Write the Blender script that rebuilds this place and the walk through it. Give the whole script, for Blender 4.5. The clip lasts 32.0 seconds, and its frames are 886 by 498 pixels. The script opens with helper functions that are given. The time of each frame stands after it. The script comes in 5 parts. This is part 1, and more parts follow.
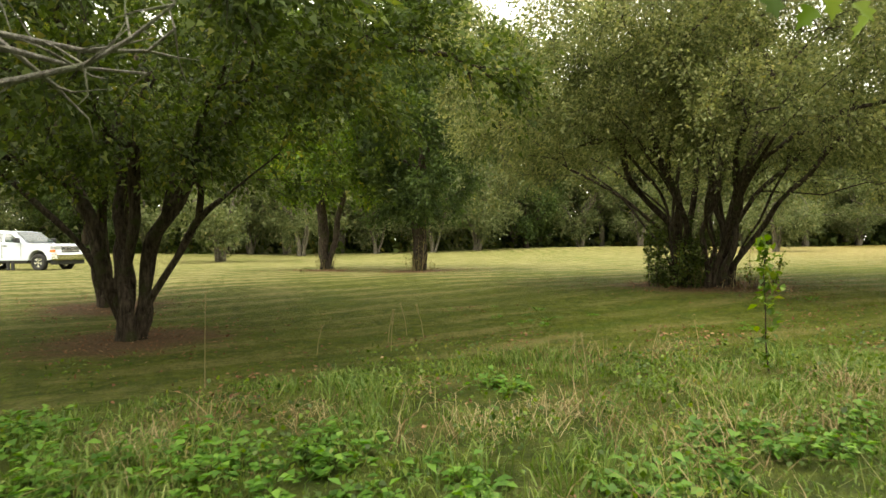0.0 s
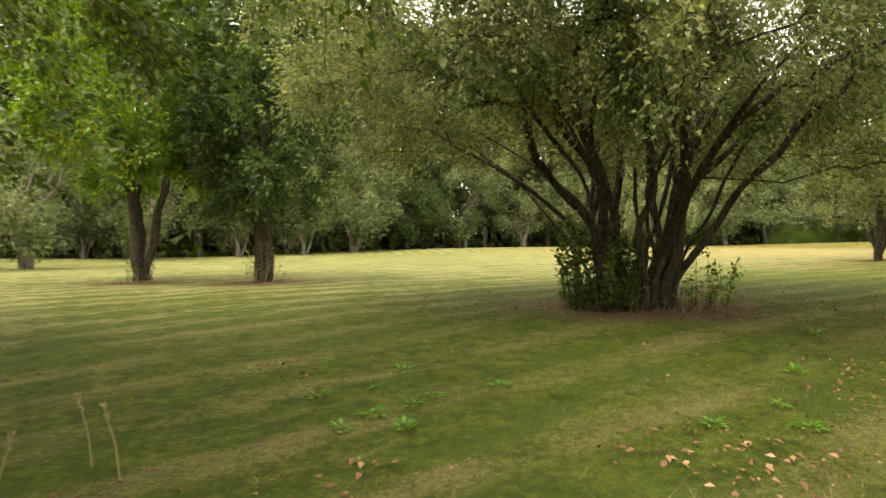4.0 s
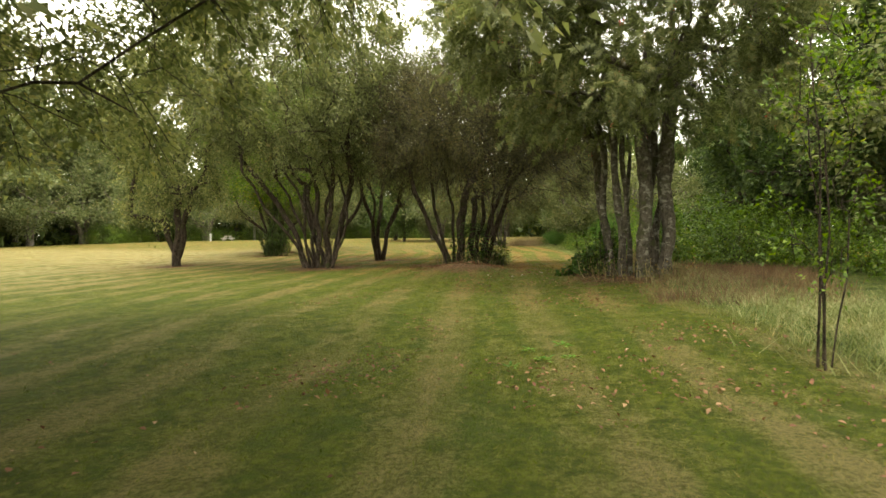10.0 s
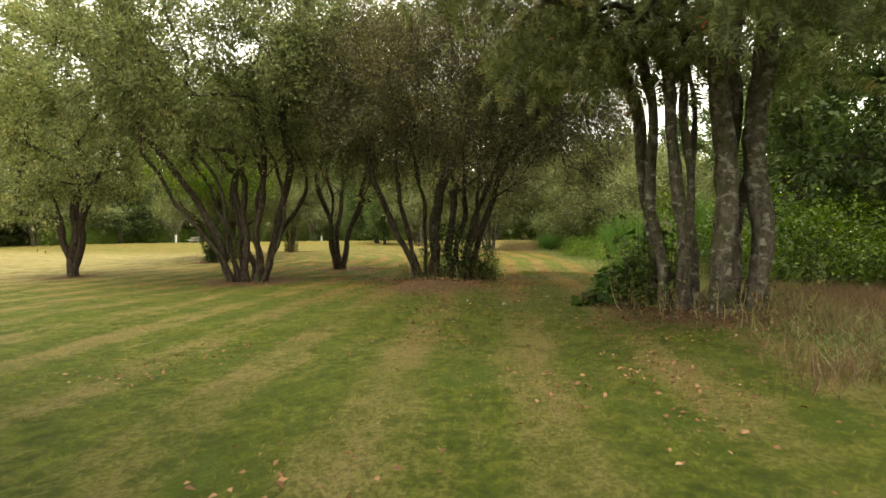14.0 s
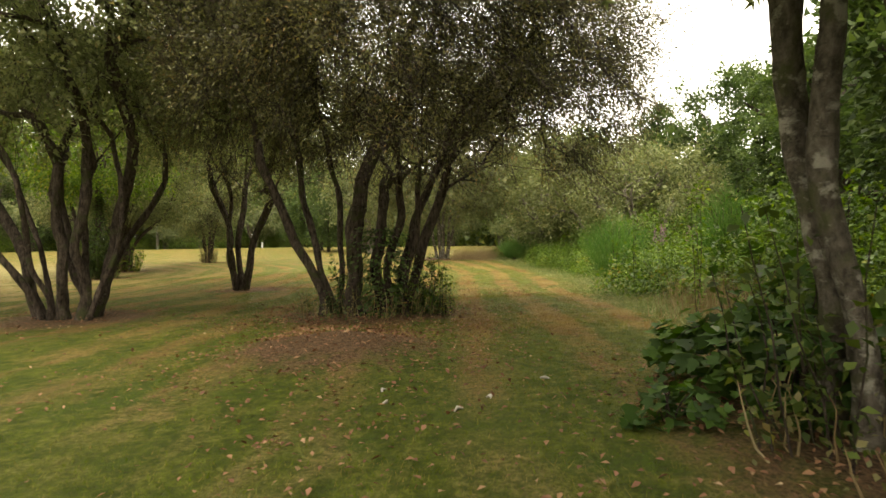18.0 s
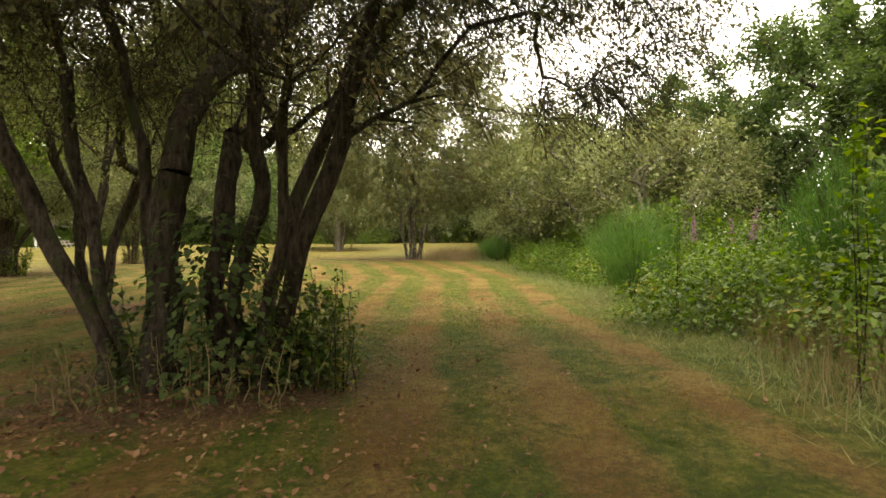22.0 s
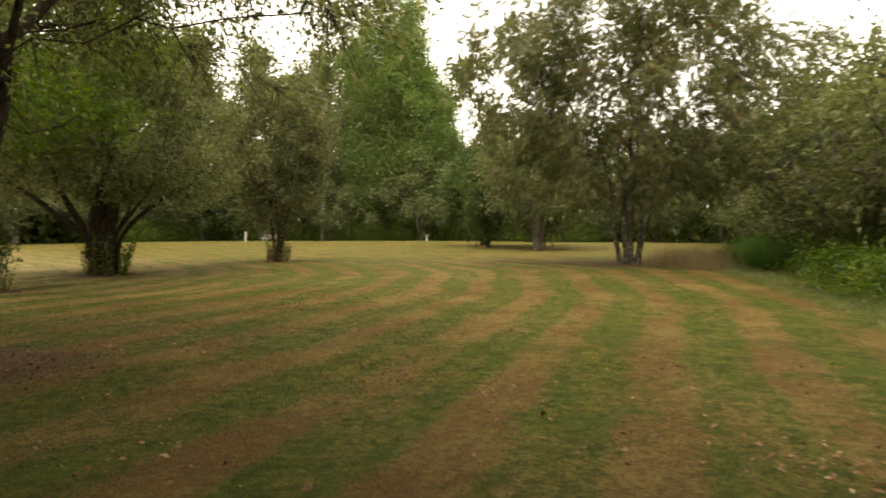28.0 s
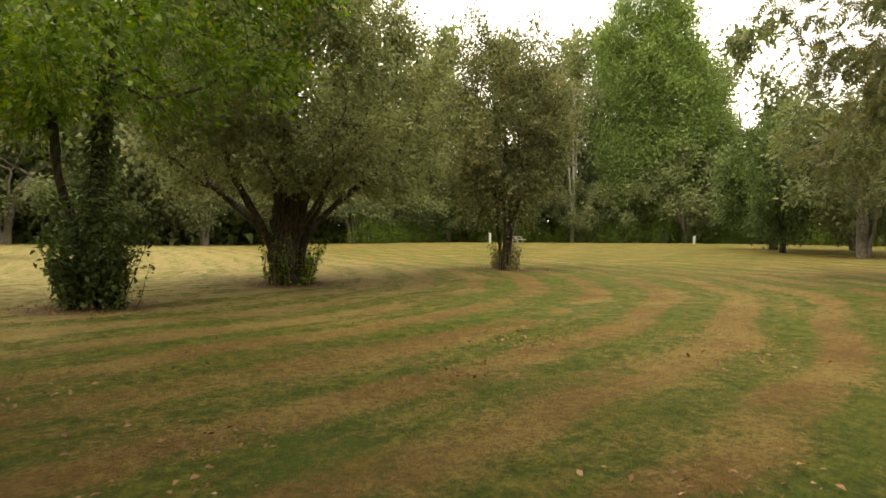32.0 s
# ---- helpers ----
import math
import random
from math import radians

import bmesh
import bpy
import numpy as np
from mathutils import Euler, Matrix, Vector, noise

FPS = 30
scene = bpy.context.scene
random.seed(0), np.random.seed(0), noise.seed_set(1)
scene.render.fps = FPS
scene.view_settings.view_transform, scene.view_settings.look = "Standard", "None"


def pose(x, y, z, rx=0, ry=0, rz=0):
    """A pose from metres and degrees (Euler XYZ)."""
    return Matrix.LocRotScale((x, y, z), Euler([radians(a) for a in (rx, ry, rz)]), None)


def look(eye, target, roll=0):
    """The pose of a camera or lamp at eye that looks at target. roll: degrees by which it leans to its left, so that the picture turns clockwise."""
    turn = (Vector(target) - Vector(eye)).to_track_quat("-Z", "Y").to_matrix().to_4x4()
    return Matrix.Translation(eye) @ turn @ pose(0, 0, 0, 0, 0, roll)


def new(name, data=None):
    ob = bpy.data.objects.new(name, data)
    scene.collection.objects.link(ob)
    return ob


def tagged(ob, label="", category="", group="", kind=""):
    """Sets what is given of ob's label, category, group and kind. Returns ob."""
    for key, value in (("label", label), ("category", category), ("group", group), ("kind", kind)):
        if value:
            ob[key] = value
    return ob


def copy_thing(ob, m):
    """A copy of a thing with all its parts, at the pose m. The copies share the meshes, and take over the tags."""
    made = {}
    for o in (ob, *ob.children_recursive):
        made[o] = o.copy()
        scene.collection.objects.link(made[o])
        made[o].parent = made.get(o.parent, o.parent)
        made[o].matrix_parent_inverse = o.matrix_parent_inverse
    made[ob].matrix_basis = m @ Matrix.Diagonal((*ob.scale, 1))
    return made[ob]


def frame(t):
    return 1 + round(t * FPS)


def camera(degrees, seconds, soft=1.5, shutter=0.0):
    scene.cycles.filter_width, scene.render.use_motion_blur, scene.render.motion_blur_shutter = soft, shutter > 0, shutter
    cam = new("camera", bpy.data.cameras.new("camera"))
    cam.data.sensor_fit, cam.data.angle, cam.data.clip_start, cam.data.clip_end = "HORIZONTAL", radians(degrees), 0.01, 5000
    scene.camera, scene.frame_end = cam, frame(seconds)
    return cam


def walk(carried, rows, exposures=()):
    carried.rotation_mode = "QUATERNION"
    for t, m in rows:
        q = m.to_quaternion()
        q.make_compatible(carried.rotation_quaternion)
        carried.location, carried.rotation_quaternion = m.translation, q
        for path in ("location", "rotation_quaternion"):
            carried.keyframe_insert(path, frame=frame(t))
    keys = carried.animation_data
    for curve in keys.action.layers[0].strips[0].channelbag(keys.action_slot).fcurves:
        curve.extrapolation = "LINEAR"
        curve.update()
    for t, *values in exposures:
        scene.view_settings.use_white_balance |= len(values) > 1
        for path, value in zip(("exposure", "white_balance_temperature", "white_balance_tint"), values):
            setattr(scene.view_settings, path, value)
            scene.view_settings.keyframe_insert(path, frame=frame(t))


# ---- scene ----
cam = camera(69.8, 32.0, shutter=0.3)
METRES, EYE, TILT, LEAN, TURN = 48.4, 1.5, 0.0, 0.0, 0.0
ROWS = [
    (0.0, 0.0, 0.0, 0.0, -0.0, -0.3, 0.6),
    (0.5, 0.002, 0.0139, 0.0005, 0.16, -0.51, 0.69),
    (1.0, 0.0036, 0.028, -0.0003, 0.28, -0.58, 0.6),
    (1.5, 0.0062, 0.0415, 0.0007, -0.01, -0.42, 0.75),
    (2.0, 0.0097, 0.0544, 0.0013, -0.22, -0.29, 0.72),
    (2.5, 0.0124, 0.0683, 0.0009, -0.96, -0.48, 0.64),
    (4.5, 0.0244, 0.121, 0.002, -13.77, -0.48, 0.81),
    (5.0, 0.0301, 0.1354, 0.0004, -17.37, -0.73, 0.77),
    (5.5, 0.0395, 0.147, 0.0012, -25.73, -0.7, 1.04),
    (6.0, 0.0488, 0.1562, 0.0028, -33.69, -0.67, 1.06),
    (6.5, 0.0594, 0.167, 0.0033, -37.57, -0.91, 1.11),
    (7.0, 0.0723, 0.1758, 0.0041, -39.56, -0.9, 1.33),
    (7.5, 0.084, 0.183, 0.0036, -43.49, -0.96, 1.15),
    (8.0, 0.0979, 0.1889, 0.0049, -51.4, -1.1, 1.27),
    (8.5, 0.1115, 0.1928, 0.0062, -55.95, -0.92, 1.13),
    (9.0, 0.125, 0.1993, 0.0063, -62.41, -1.23, 0.83),
    (9.5, 0.1404, 0.2054, 0.0065, -65.09, -1.31, 1.03),
    (10.0, 0.1544, 0.2117, 0.0059, -65.87, -1.39, 0.78),
    (10.5, 0.1705, 0.2178, 0.0055, -66.48, -1.39, 0.93),
    (11.0, 0.1855, 0.223, 0.0054, -66.83, -1.28, 0.74),
    (11.5, 0.2015, 0.229, 0.0062, -66.94, -1.23, 0.78),
    (12.0, 0.216, 0.2324, 0.0074, -66.99, -0.96, 0.74),
    (12.5, 0.2296, 0.2372, 0.0066, -67.04, -1.14, 0.57),
    (13.0, 0.2452, 0.2414, 0.0061, -66.92, -1.28, 0.72),
    (13.5, 0.2599, 0.2459, 0.006, -66.86, -1.16, 0.45),
    (14.0, 0.2759, 0.2519, 0.0064, -66.82, -1.2, 0.5),
    (14.5, 0.2913, 0.2571, 0.0072, -67.03, -1.05, 0.42),
    (16.5, 0.3544, 0.2773, 0.0065, -69.5, -1.07, 0.68),
    (17.0, 0.3693, 0.2817, 0.0069, -70.6, -0.95, 0.58),
    (17.5, 0.3845, 0.2872, 0.0073, -70.7, -0.87, 0.55),
    (18.0, 0.3995, 0.2908, 0.009, -70.76, -0.78, 0.65),
    (18.5, 0.4139, 0.2955, 0.0086, -70.64, -1.03, 0.55),
    (19.0, 0.4303, 0.3005, 0.0083, -70.94, -1.04, 0.58),
    (19.5, 0.4448, 0.3041, 0.0086, -71.24, -1.01, 0.54),
    (20.0, 0.4607, 0.3071, 0.0098, -71.54, -0.94, 0.71),
    (20.5, 0.4762, 0.3086, 0.0106, -71.61, -0.89, 0.73),
    (21.0, 0.4923, 0.3116, 0.0102, -71.77, -0.94, 0.67),
    (21.5, 0.5084, 0.3129, 0.0104, -71.81, -0.96, 0.71),
    (22.0, 0.5235, 0.3153, 0.0094, -71.92, -1.11, 0.5),
    (22.5, 0.5397, 0.318, 0.0092, -71.86, -1.01, 0.52),
    (23.0, 0.554, 0.3208, 0.0103, -71.96, -0.96, 0.36),
    (23.5, 0.5692, 0.3246, 0.0106, -72.17, -0.96, 0.42),
    (24.0, 0.5843, 0.3278, 0.0105, -72.08, -0.99, 0.36),
    (24.5, 0.5997, 0.3326, 0.0097, -72.07, -1.07, 0.3),
    (26.5, 0.6582, 0.3509, 0.0081, -70.15, -0.98, 0.01),
    (27.0, 0.6739, 0.3593, 0.0073, -68.88, -1.2, -0.03),
    (27.5, 0.6881, 0.3685, 0.0081, -61.45, -0.98, -0.04),
    (28.0, 0.7014, 0.3803, 0.0071, -52.67, -1.22, -0.1),
    (28.5, 0.7146, 0.3909, 0.0074, -44.76, -1.06, -0.05),
    (29.0, 0.7261, 0.4021, 0.0065, -41.23, -1.2, -0.34),
    (29.5, 0.7381, 0.415, 0.0065, -38.24, -1.15, -0.08),
    (30.0, 0.7496, 0.4259, 0.0072, -33.01, -1.11, -0.17),
    (30.5, 0.762, 0.4385, 0.0075, -31.39, -1.08, -0.14),
    (31.0, 0.7751, 0.4492, 0.0073, -30.31, -1.0, -0.01),
    (31.5, 0.7864, 0.4608, 0.0071, -30.13, -1.04, -0.23),
    (32.0, 0.7982, 0.4729, 0.0067, -30.08, -1.14, -0.24),
]
EXPOSURES = [(0.0, 1.12, 7300, 2), (2.0, 1.2, 7300, 3), (5.0, 1.4, 7300, 2), (6.4, 1.2, 7300, 3), (7.2, 1.42, 7300, 3), (8.0, 1.62, 7300, 3), (9.0, 1.3, 7300, 3), (10.0, 1.17, 7300, 3), (12.5, 1.35, 7300, 3), (14.0, 1.2, 7300, 4), (18.0, 1.28, 7400, 8), (20.5, 1.39, 7450, 8), (22.6, 1.24, 7500, 9), (24.2, 0.96, 7500, 9), (27.0, 0.48, 7600, 9), (28.0, 0.61, 7600, 10), (32.0, 0.84, 7600, 9)]
walk(cam, [(t, pose(0, 0, EYE, TILT, LEAN, TURN) @ pose(METRES * x, METRES * y, METRES * z, 90 + pitch, roll, yaw)) for t, x, y, z, yaw, pitch, roll in ROWS], EXPOSURES)

# ---- light ----
world = bpy.data.worlds.new("overcast_sky")
scene.world = world
world.use_nodes = True
wn, wl = world.node_tree.nodes, world.node_tree.links
wn.clear()
sky = wn.new("ShaderNodeTexSky")
sky.sky_type = "NISHITA"
sky.sun_disc = False
sky.sun_elevation, sky.sun_rotation = radians(67), radians(245)
sky.air_density, sky.dust_density, sky.ozone_density = 1.0, 4.0, 1.0
haze = wn.new("ShaderNodeMix")
haze.data_type = "RGBA"
haze.inputs[0].default_value = 0.86
haze.inputs[7].default_value = (12.9, 12.6, 12.0, 1)
bg = wn.new("ShaderNodeBackground")
bg.inputs[1].default_value = 0.145
wo = wn.new("ShaderNodeOutputWorld")
wl.new(sky.outputs[0], haze.inputs[6])
wl.new(haze.outputs[2], bg.inputs[0])
wl.new(bg.outputs[0], wo.inputs[0])

sun = new("sun", bpy.data.lights.new("sun", "SUN"))
sun.data.energy, sun.data.angle, sun.data.color = 1.5, radians(35), (1.0, 0.95, 0.86)
sun.matrix_world = look((0, 0, 50), (14, 7, 12))


# ---- materials ----
def links_of(m):
    m.use_nodes = True
    m.node_tree.nodes.clear()
    return m.node_tree.nodes, m.node_tree.links


def ramp(n, stops):
    r = n.new("ShaderNodeValToRGB")
    e = r.color_ramp.elements
    while len(e) < len(stops):
        e.new(0.5)
    for el, (p, c) in zip(e, stops):
        el.position, el.color = p, (*c, 1)
    return r


def leaf_material(name, stops, gloss=0.55, through_light=0.45, deep=0.82):
    """Leaves: a spread of greens, one per leaf, drifting over the crown, with light shining through."""
    stops = [(p, tuple(v * deep for v in c)) for p, c in stops]
    m = bpy.data.materials.new(name)
    n, l = links_of(m)
    geo = n.new("ShaderNodeNewGeometry")
    noi = n.new("ShaderNodeTexNoise")
    noi.inputs["Scale"].default_value = 0.9
    noi.inputs["Detail"].default_value = 2
    co = n.new("ShaderNodeTexCoord")
    l.new(co.outputs["Object"], noi.inputs["Vector"])
    add = n.new("ShaderNodeMath")
    add.operation = "MULTIPLY_ADD"
    add.inputs[1].default_value = 0.75
    l.new(geo.outputs["Random Per Island"], add.inputs[0])
    sub = n.new("ShaderNodeMath")
    sub.operation = "MULTIPLY_ADD"
    sub.inputs[1].default_value, sub.inputs[2].default_value = 1.0, -0.4
    l.new(noi.outputs[0], sub.inputs[0])
    l.new(sub.outputs[0], add.inputs[2])
    r = ramp(n, stops)
    l.new(add.outputs[0], r.inputs[0])
    p = n.new("ShaderNodeBsdfPrincipled")
    p.inputs["Roughness"].default_value = gloss
    p.inputs["Specular IOR Level"].default_value = 0.28
    l.new(r.outputs[0], p.inputs["Base Color"])
    tr = n.new("ShaderNodeBsdfTranslucent")
    hs = n.new("ShaderNodeHueSaturation")
    hs.inputs["Value"].default_value, hs.inputs["Saturation"].default_value = 1.3, 1.2
    l.new(r.outputs[0], hs.inputs["Color"])
    l.new(hs.outputs[0], tr.inputs[0])
    mx = n.new("ShaderNodeMixShader")
    mx.inputs[0].default_value = through_light
    l.new(p.outputs[0], mx.inputs[1])
    l.new(tr.outputs[0], mx.inputs[2])
    o = n.new("ShaderNodeOutputMaterial")
    l.new(mx.outputs[0], o.inputs[0])
    return m


def bark_material(name, dark, light, moss, moss_amount=0.45, scale=9.0, stretch=0.28, pale=None, pale_amount=0.6):
    """Furrowed bark: fine ridges along the stem, moss in drifts, and patches of pale lichen where given."""
    m = bpy.data.materials.new(name)
    n, l = links_of(m)
    co = n.new("ShaderNodeTexCoord")

    def noise_node(sc, detail, rough, stretched=1.0):
        mp = n.new("ShaderNodeMapping")
        mp.inputs["Scale"].default_value = (1, 1, stretched)
        l.new(co.outputs["Object"], mp.inputs[0])
        k = n.new("ShaderNodeTexNoise")
        k.inputs["Scale"].default_value, k.inputs["Detail"].default_value, k.inputs["Roughness"].default_value = sc, detail, rough
        l.new(mp.outputs[0], k.inputs["Vector"])
        return k.outputs[0]

    def layer(f, a, colour):
        k = n.new("ShaderNodeMix")
        k.data_type = "RGBA"
        l.new(f, k.inputs[0])
        l.new(a, k.inputs[6])
        k.inputs[7].default_value = (*colour, 1)
        return k.outputs[2]

    fur = noise_node(scale * 2.2, 6, 0.72, stretch)
    r = ramp(n, [(0.38, dark), (0.64, light)])
    l.new(fur, r.inputs[0])
    col = r.outputs[0]
    mr = ramp(n, [(moss_amount, (0, 0, 0)), (moss_amount + 0.12, (1, 1, 1))])
    l.new(noise_node(3.1, 5, 0.6), mr.inputs[0])
    col = layer(mr.outputs[0], col, moss)
    if pale:
        pr = ramp(n, [(pale_amount, (0, 0, 0)), (pale_amount + 0.09, (0.85, 0.85, 0.85))])
        l.new(noise_node(5.5, 6, 0.66, 1.3), pr.inputs[0])
        col = layer(pr.outputs[0], col, pale)
        dr = ramp(n, [(0.6, (0, 0, 0)), (0.72, (0.8, 0.8, 0.8))])
        l.new(noise_node(11.0, 5, 0.6, 3.2), dr.inputs[0])
        col = layer(dr.outputs[0], col, dark)
    p = n.new("ShaderNodeBsdfPrincipled")
    p.inputs["Roughness"].default_value = 0.9
    p.inputs["Specular IOR Level"].default_value = 0.2
    l.new(col, p.inputs["Base Color"])
    bump = n.new("ShaderNodeBump")
    bump.inputs["Strength"].default_value, bump.inputs["Distance"].default_value = 1.0, 0.05
    l.new(fur, bump.inputs["Height"])
    l.new(bump.outputs[0], p.inputs["Normal"])
    o = n.new("ShaderNodeOutputMaterial")
    l.new(p.outputs[0], o.inputs[0])
    return m


def plain_material(name, color, rough=0.5, metal=0.0, vary=0.12, scale=6.0, coat=0.0):
    m = bpy.data.materials.new(name)
    n, l = links_of(m)
    p = n.new("ShaderNodeBsdfPrincipled")
    p.inputs["Roughness"].default_value, p.inputs["Metallic"].default_value = rough, metal
    p.inputs["Coat Weight"].default_value = coat
    co = n.new("ShaderNodeTexCoord")
    a = n.new("ShaderNodeTexNoise")
    a.inputs["Scale"].default_value, a.inputs["Detail"].default_value = scale, 5
    l.new(co.outputs["Object"], a.inputs["Vector"])
    r = ramp(n, [(0.3, tuple(c * (1 - vary) for c in color)), (0.7, tuple(min(1, c * (1 + vary)) for c in color))])
    l.new(a.outputs[0], r.inputs[0])
    l.new(r.outputs[0], p.inputs["Base Color"])
    o = n.new("ShaderNodeOutputMaterial")
    l.new(p.outputs[0], o.inputs[0])
    return m


def glass_material():
    m = bpy.data.materials.new("tinted_glass")
    n, l = links_of(m)
    p = n.new("ShaderNodeBsdfPrincipled")
    p.inputs["Base Color"].default_value = (0.05, 0.07, 0.08, 1)
    p.inputs["Roughness"].default_value = 0.04
    p.inputs["Transmission Weight"].default_value = 0.5
    o = n.new("ShaderNodeOutputMaterial")
    l.new(p.outputs[0], o.inputs[0])
    return m


def turf_material(name, blades):
    """Mown grass: green and straw in swaths along the mower's lanes, patches, and leaf litter where the ground is bare."""
    m = bpy.data.materials.new(name)
    n, l = links_of(m)

    def math_node(op, a, b=None, c=None):
        k = n.new("ShaderNodeMath")
        k.operation = op
        for i, v in enumerate((a, b, c)):
            if v is None:
                continue
            if isinstance(v, (int, float)):
                k.inputs[i].default_value = v
            else:
                l.new(v, k.inputs[i])
        return k.outputs[0]

    def noise_node(scale, detail=3, rough=0.55):
        k = n.new("ShaderNodeTexNoise")
        k.inputs["Scale"].default_value, k.inputs["Detail"].default_value, k.inputs["Roughness"].default_value = scale, detail, rough
        l.new(geo.outputs["Position"], k.inputs["Vector"])
        return k.outputs[0]

    def attribute(key):
        k = n.new("ShaderNodeAttribute")
        k.attribute_name = key
        return k.outputs["Fac"]

    def blend(f, a, b):
        k = n.new("ShaderNodeMix")
        k.data_type = "RGBA"
        l.new(f, k.inputs[0])
        for i, v in ((6, a), (7, b)):
            if isinstance(v, tuple):
                k.inputs[i].default_value = (*v, 1)
            else:
                l.new(v, k.inputs[i])
        return k.outputs[2]

    def step(v, a, b):
        k = n.new("ShaderNodeMapRange")
        k.interpolation_type = "SMOOTHSTEP"
        l.new(v, k.inputs[0])
        k.inputs[1].default_value, k.inputs[2].default_value = a, b
        return k.outputs[0]

    geo = n.new("ShaderNodeNewGeometry")
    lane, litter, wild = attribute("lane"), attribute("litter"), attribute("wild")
    big, mid, small, fine = noise_node(0.16, 3), noise_node(0.75, 4), noise_node(3.2, 5, 0.65), noise_node(26, 6, 0.75)
    wob = math_node("MULTIPLY_ADD", mid, 0.5, math_node("ADD", lane, 0.5))
    line = step(math_node("SINE", math_node("MULTIPLY", wob, 2 * math.pi / 1.38)), -0.5, 1.0)
    along_lane = n.new("ShaderNodeCombineXYZ")
    l.new(math_node("MULTIPLY", wob, 3.4), along_lane.inputs[0])
    l.new(math_node("MULTIPLY", attribute("run"), 0.42), along_lane.inputs[1])
    streak = n.new("ShaderNodeTexNoise")
    streak.inputs["Scale"].default_value, streak.inputs["Detail"].default_value = 1.0, 4
    l.new(along_lane.outputs[0], streak.inputs["Vector"])
    grit = noise_node(9.0, 5, 0.65)
    line = math_node("MULTIPLY", line, step(noise_node(0.8, 5, 0.66), 0.27, 0.58))
    dry = math_node("MULTIPLY_ADD", line, math_node("MULTIPLY_ADD", math_node("MAXIMUM", attribute("parched"), 0.0), 0.2, math_node("MULTIPLY_ADD", big, 0.6, 0.05)), math_node("MULTIPLY_ADD", big, 0.4, math_node("MULTIPLY", mid, 0.35)))
    dry = math_node("MULTIPLY_ADD", streak.outputs[0], 1.1, math_node("ADD", dry, -0.25))
    dry = math_node("MULTIPLY_ADD", small, 0.75, math_node("MULTIPLY_ADD", grit, 0.7, dry))
    dry = math_node("MULTIPLY_ADD", attribute("hay"), 0.28, dry)
    dry = math_node("MULTIPLY_ADD", attribute("parched"), 0.12, dry)
    if blades:
        dry = math_node("MULTIPLY_ADD", geo.outputs["Random Per Island"], 0.9, math_node("ADD", dry, -0.45))
    else:
        dry = math_node("MULTIPLY_ADD", fine, 1.2, math_node("ADD", dry, -0.6))
    dryf = step(dry, 1.38, 1.98)
    green = blend(step(math_node("MULTIPLY_ADD", grit, 0.6, math_node("MULTIPLY", small, 0.5)), 0.38, 0.7), (0.05, 0.075, 0.009), (0.14, 0.17, 0.026))
    green = blend(step(noise_node(1.3, 4, 0.6), 0.5, 0.68), green, (0.08, 0.118, 0.018))
    green = blend(math_node("MULTIPLY", line, 0.6), green, (0.14, 0.155, 0.034))
    straw = blend(step(math_node("MULTIPLY_ADD", grit, 0.5, math_node("MULTIPLY", mid, 0.5)), 0.38, 0.66), (0.185, 0.11, 0.04), (0.3, 0.22, 0.08))
    straw = blend(step(attribute("parched"), -0.3, 0.5), (0.235, 0.205, 0.085), straw)
    straw = blend(math_node("MULTIPLY", attribute("hay"), step(small, 0.3, 0.7)), straw, (0.39, 0.36, 0.17))
    col = blend(dryf, green, straw)
    wildc = blend(step(small, 0.35, 0.65), (0.045, 0.072, 0.015), (0.13, 0.16, 0.042))
    col = blend(wild, col, wildc)
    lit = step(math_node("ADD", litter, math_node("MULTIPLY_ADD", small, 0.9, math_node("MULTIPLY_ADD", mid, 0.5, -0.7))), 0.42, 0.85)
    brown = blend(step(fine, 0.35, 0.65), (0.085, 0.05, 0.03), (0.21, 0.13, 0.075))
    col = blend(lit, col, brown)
    if not blades:
        soil = step(fine, 0.57, 0.4)
        col = blend(math_node("MULTIPLY", soil, 0.45), col, (0.05, 0.042, 0.02))
    tone = n.new("ShaderNodeHueSaturation")
    tone.inputs["Saturation"].default_value = 1.08
    tone.inputs["Value"].default_value = 1.12 if blades else 0.86
    l.new(col, tone.inputs["Color"])
    col = tone.outputs[0]
    p = n.new("ShaderNodeBsdfPrincipled")
    p.inputs["Roughness"].default_value = 0.85
    p.inputs["Specular IOR Level"].default_value = 0.15
    l.new(col, p.inputs["Base Color"])
    last = p.outputs[0]
    if blades:
        tr = n.new("ShaderNodeBsdfTranslucent")
        l.new(col, tr.inputs[0])
        mx = n.new("ShaderNodeMixShader")
        mx.inputs[0].default_value = 0.45
        l.new(last, mx.inputs[1])
        l.new(tr.outputs[0], mx.inputs[2])
        last = mx.outputs[0]
    else:
        b = n.new("ShaderNodeBump")
        b.inputs["Strength"].default_value, b.inputs["Distance"].default_value = 1.0, 0.08
        l.new(math_node("MULTIPLY_ADD", small, 0.6, fine), b.inputs["Height"])
        l.new(b.outputs[0], p.inputs["Normal"])
    o = n.new("ShaderNodeOutputMaterial")
    l.new(last, o.inputs[0])
    return m


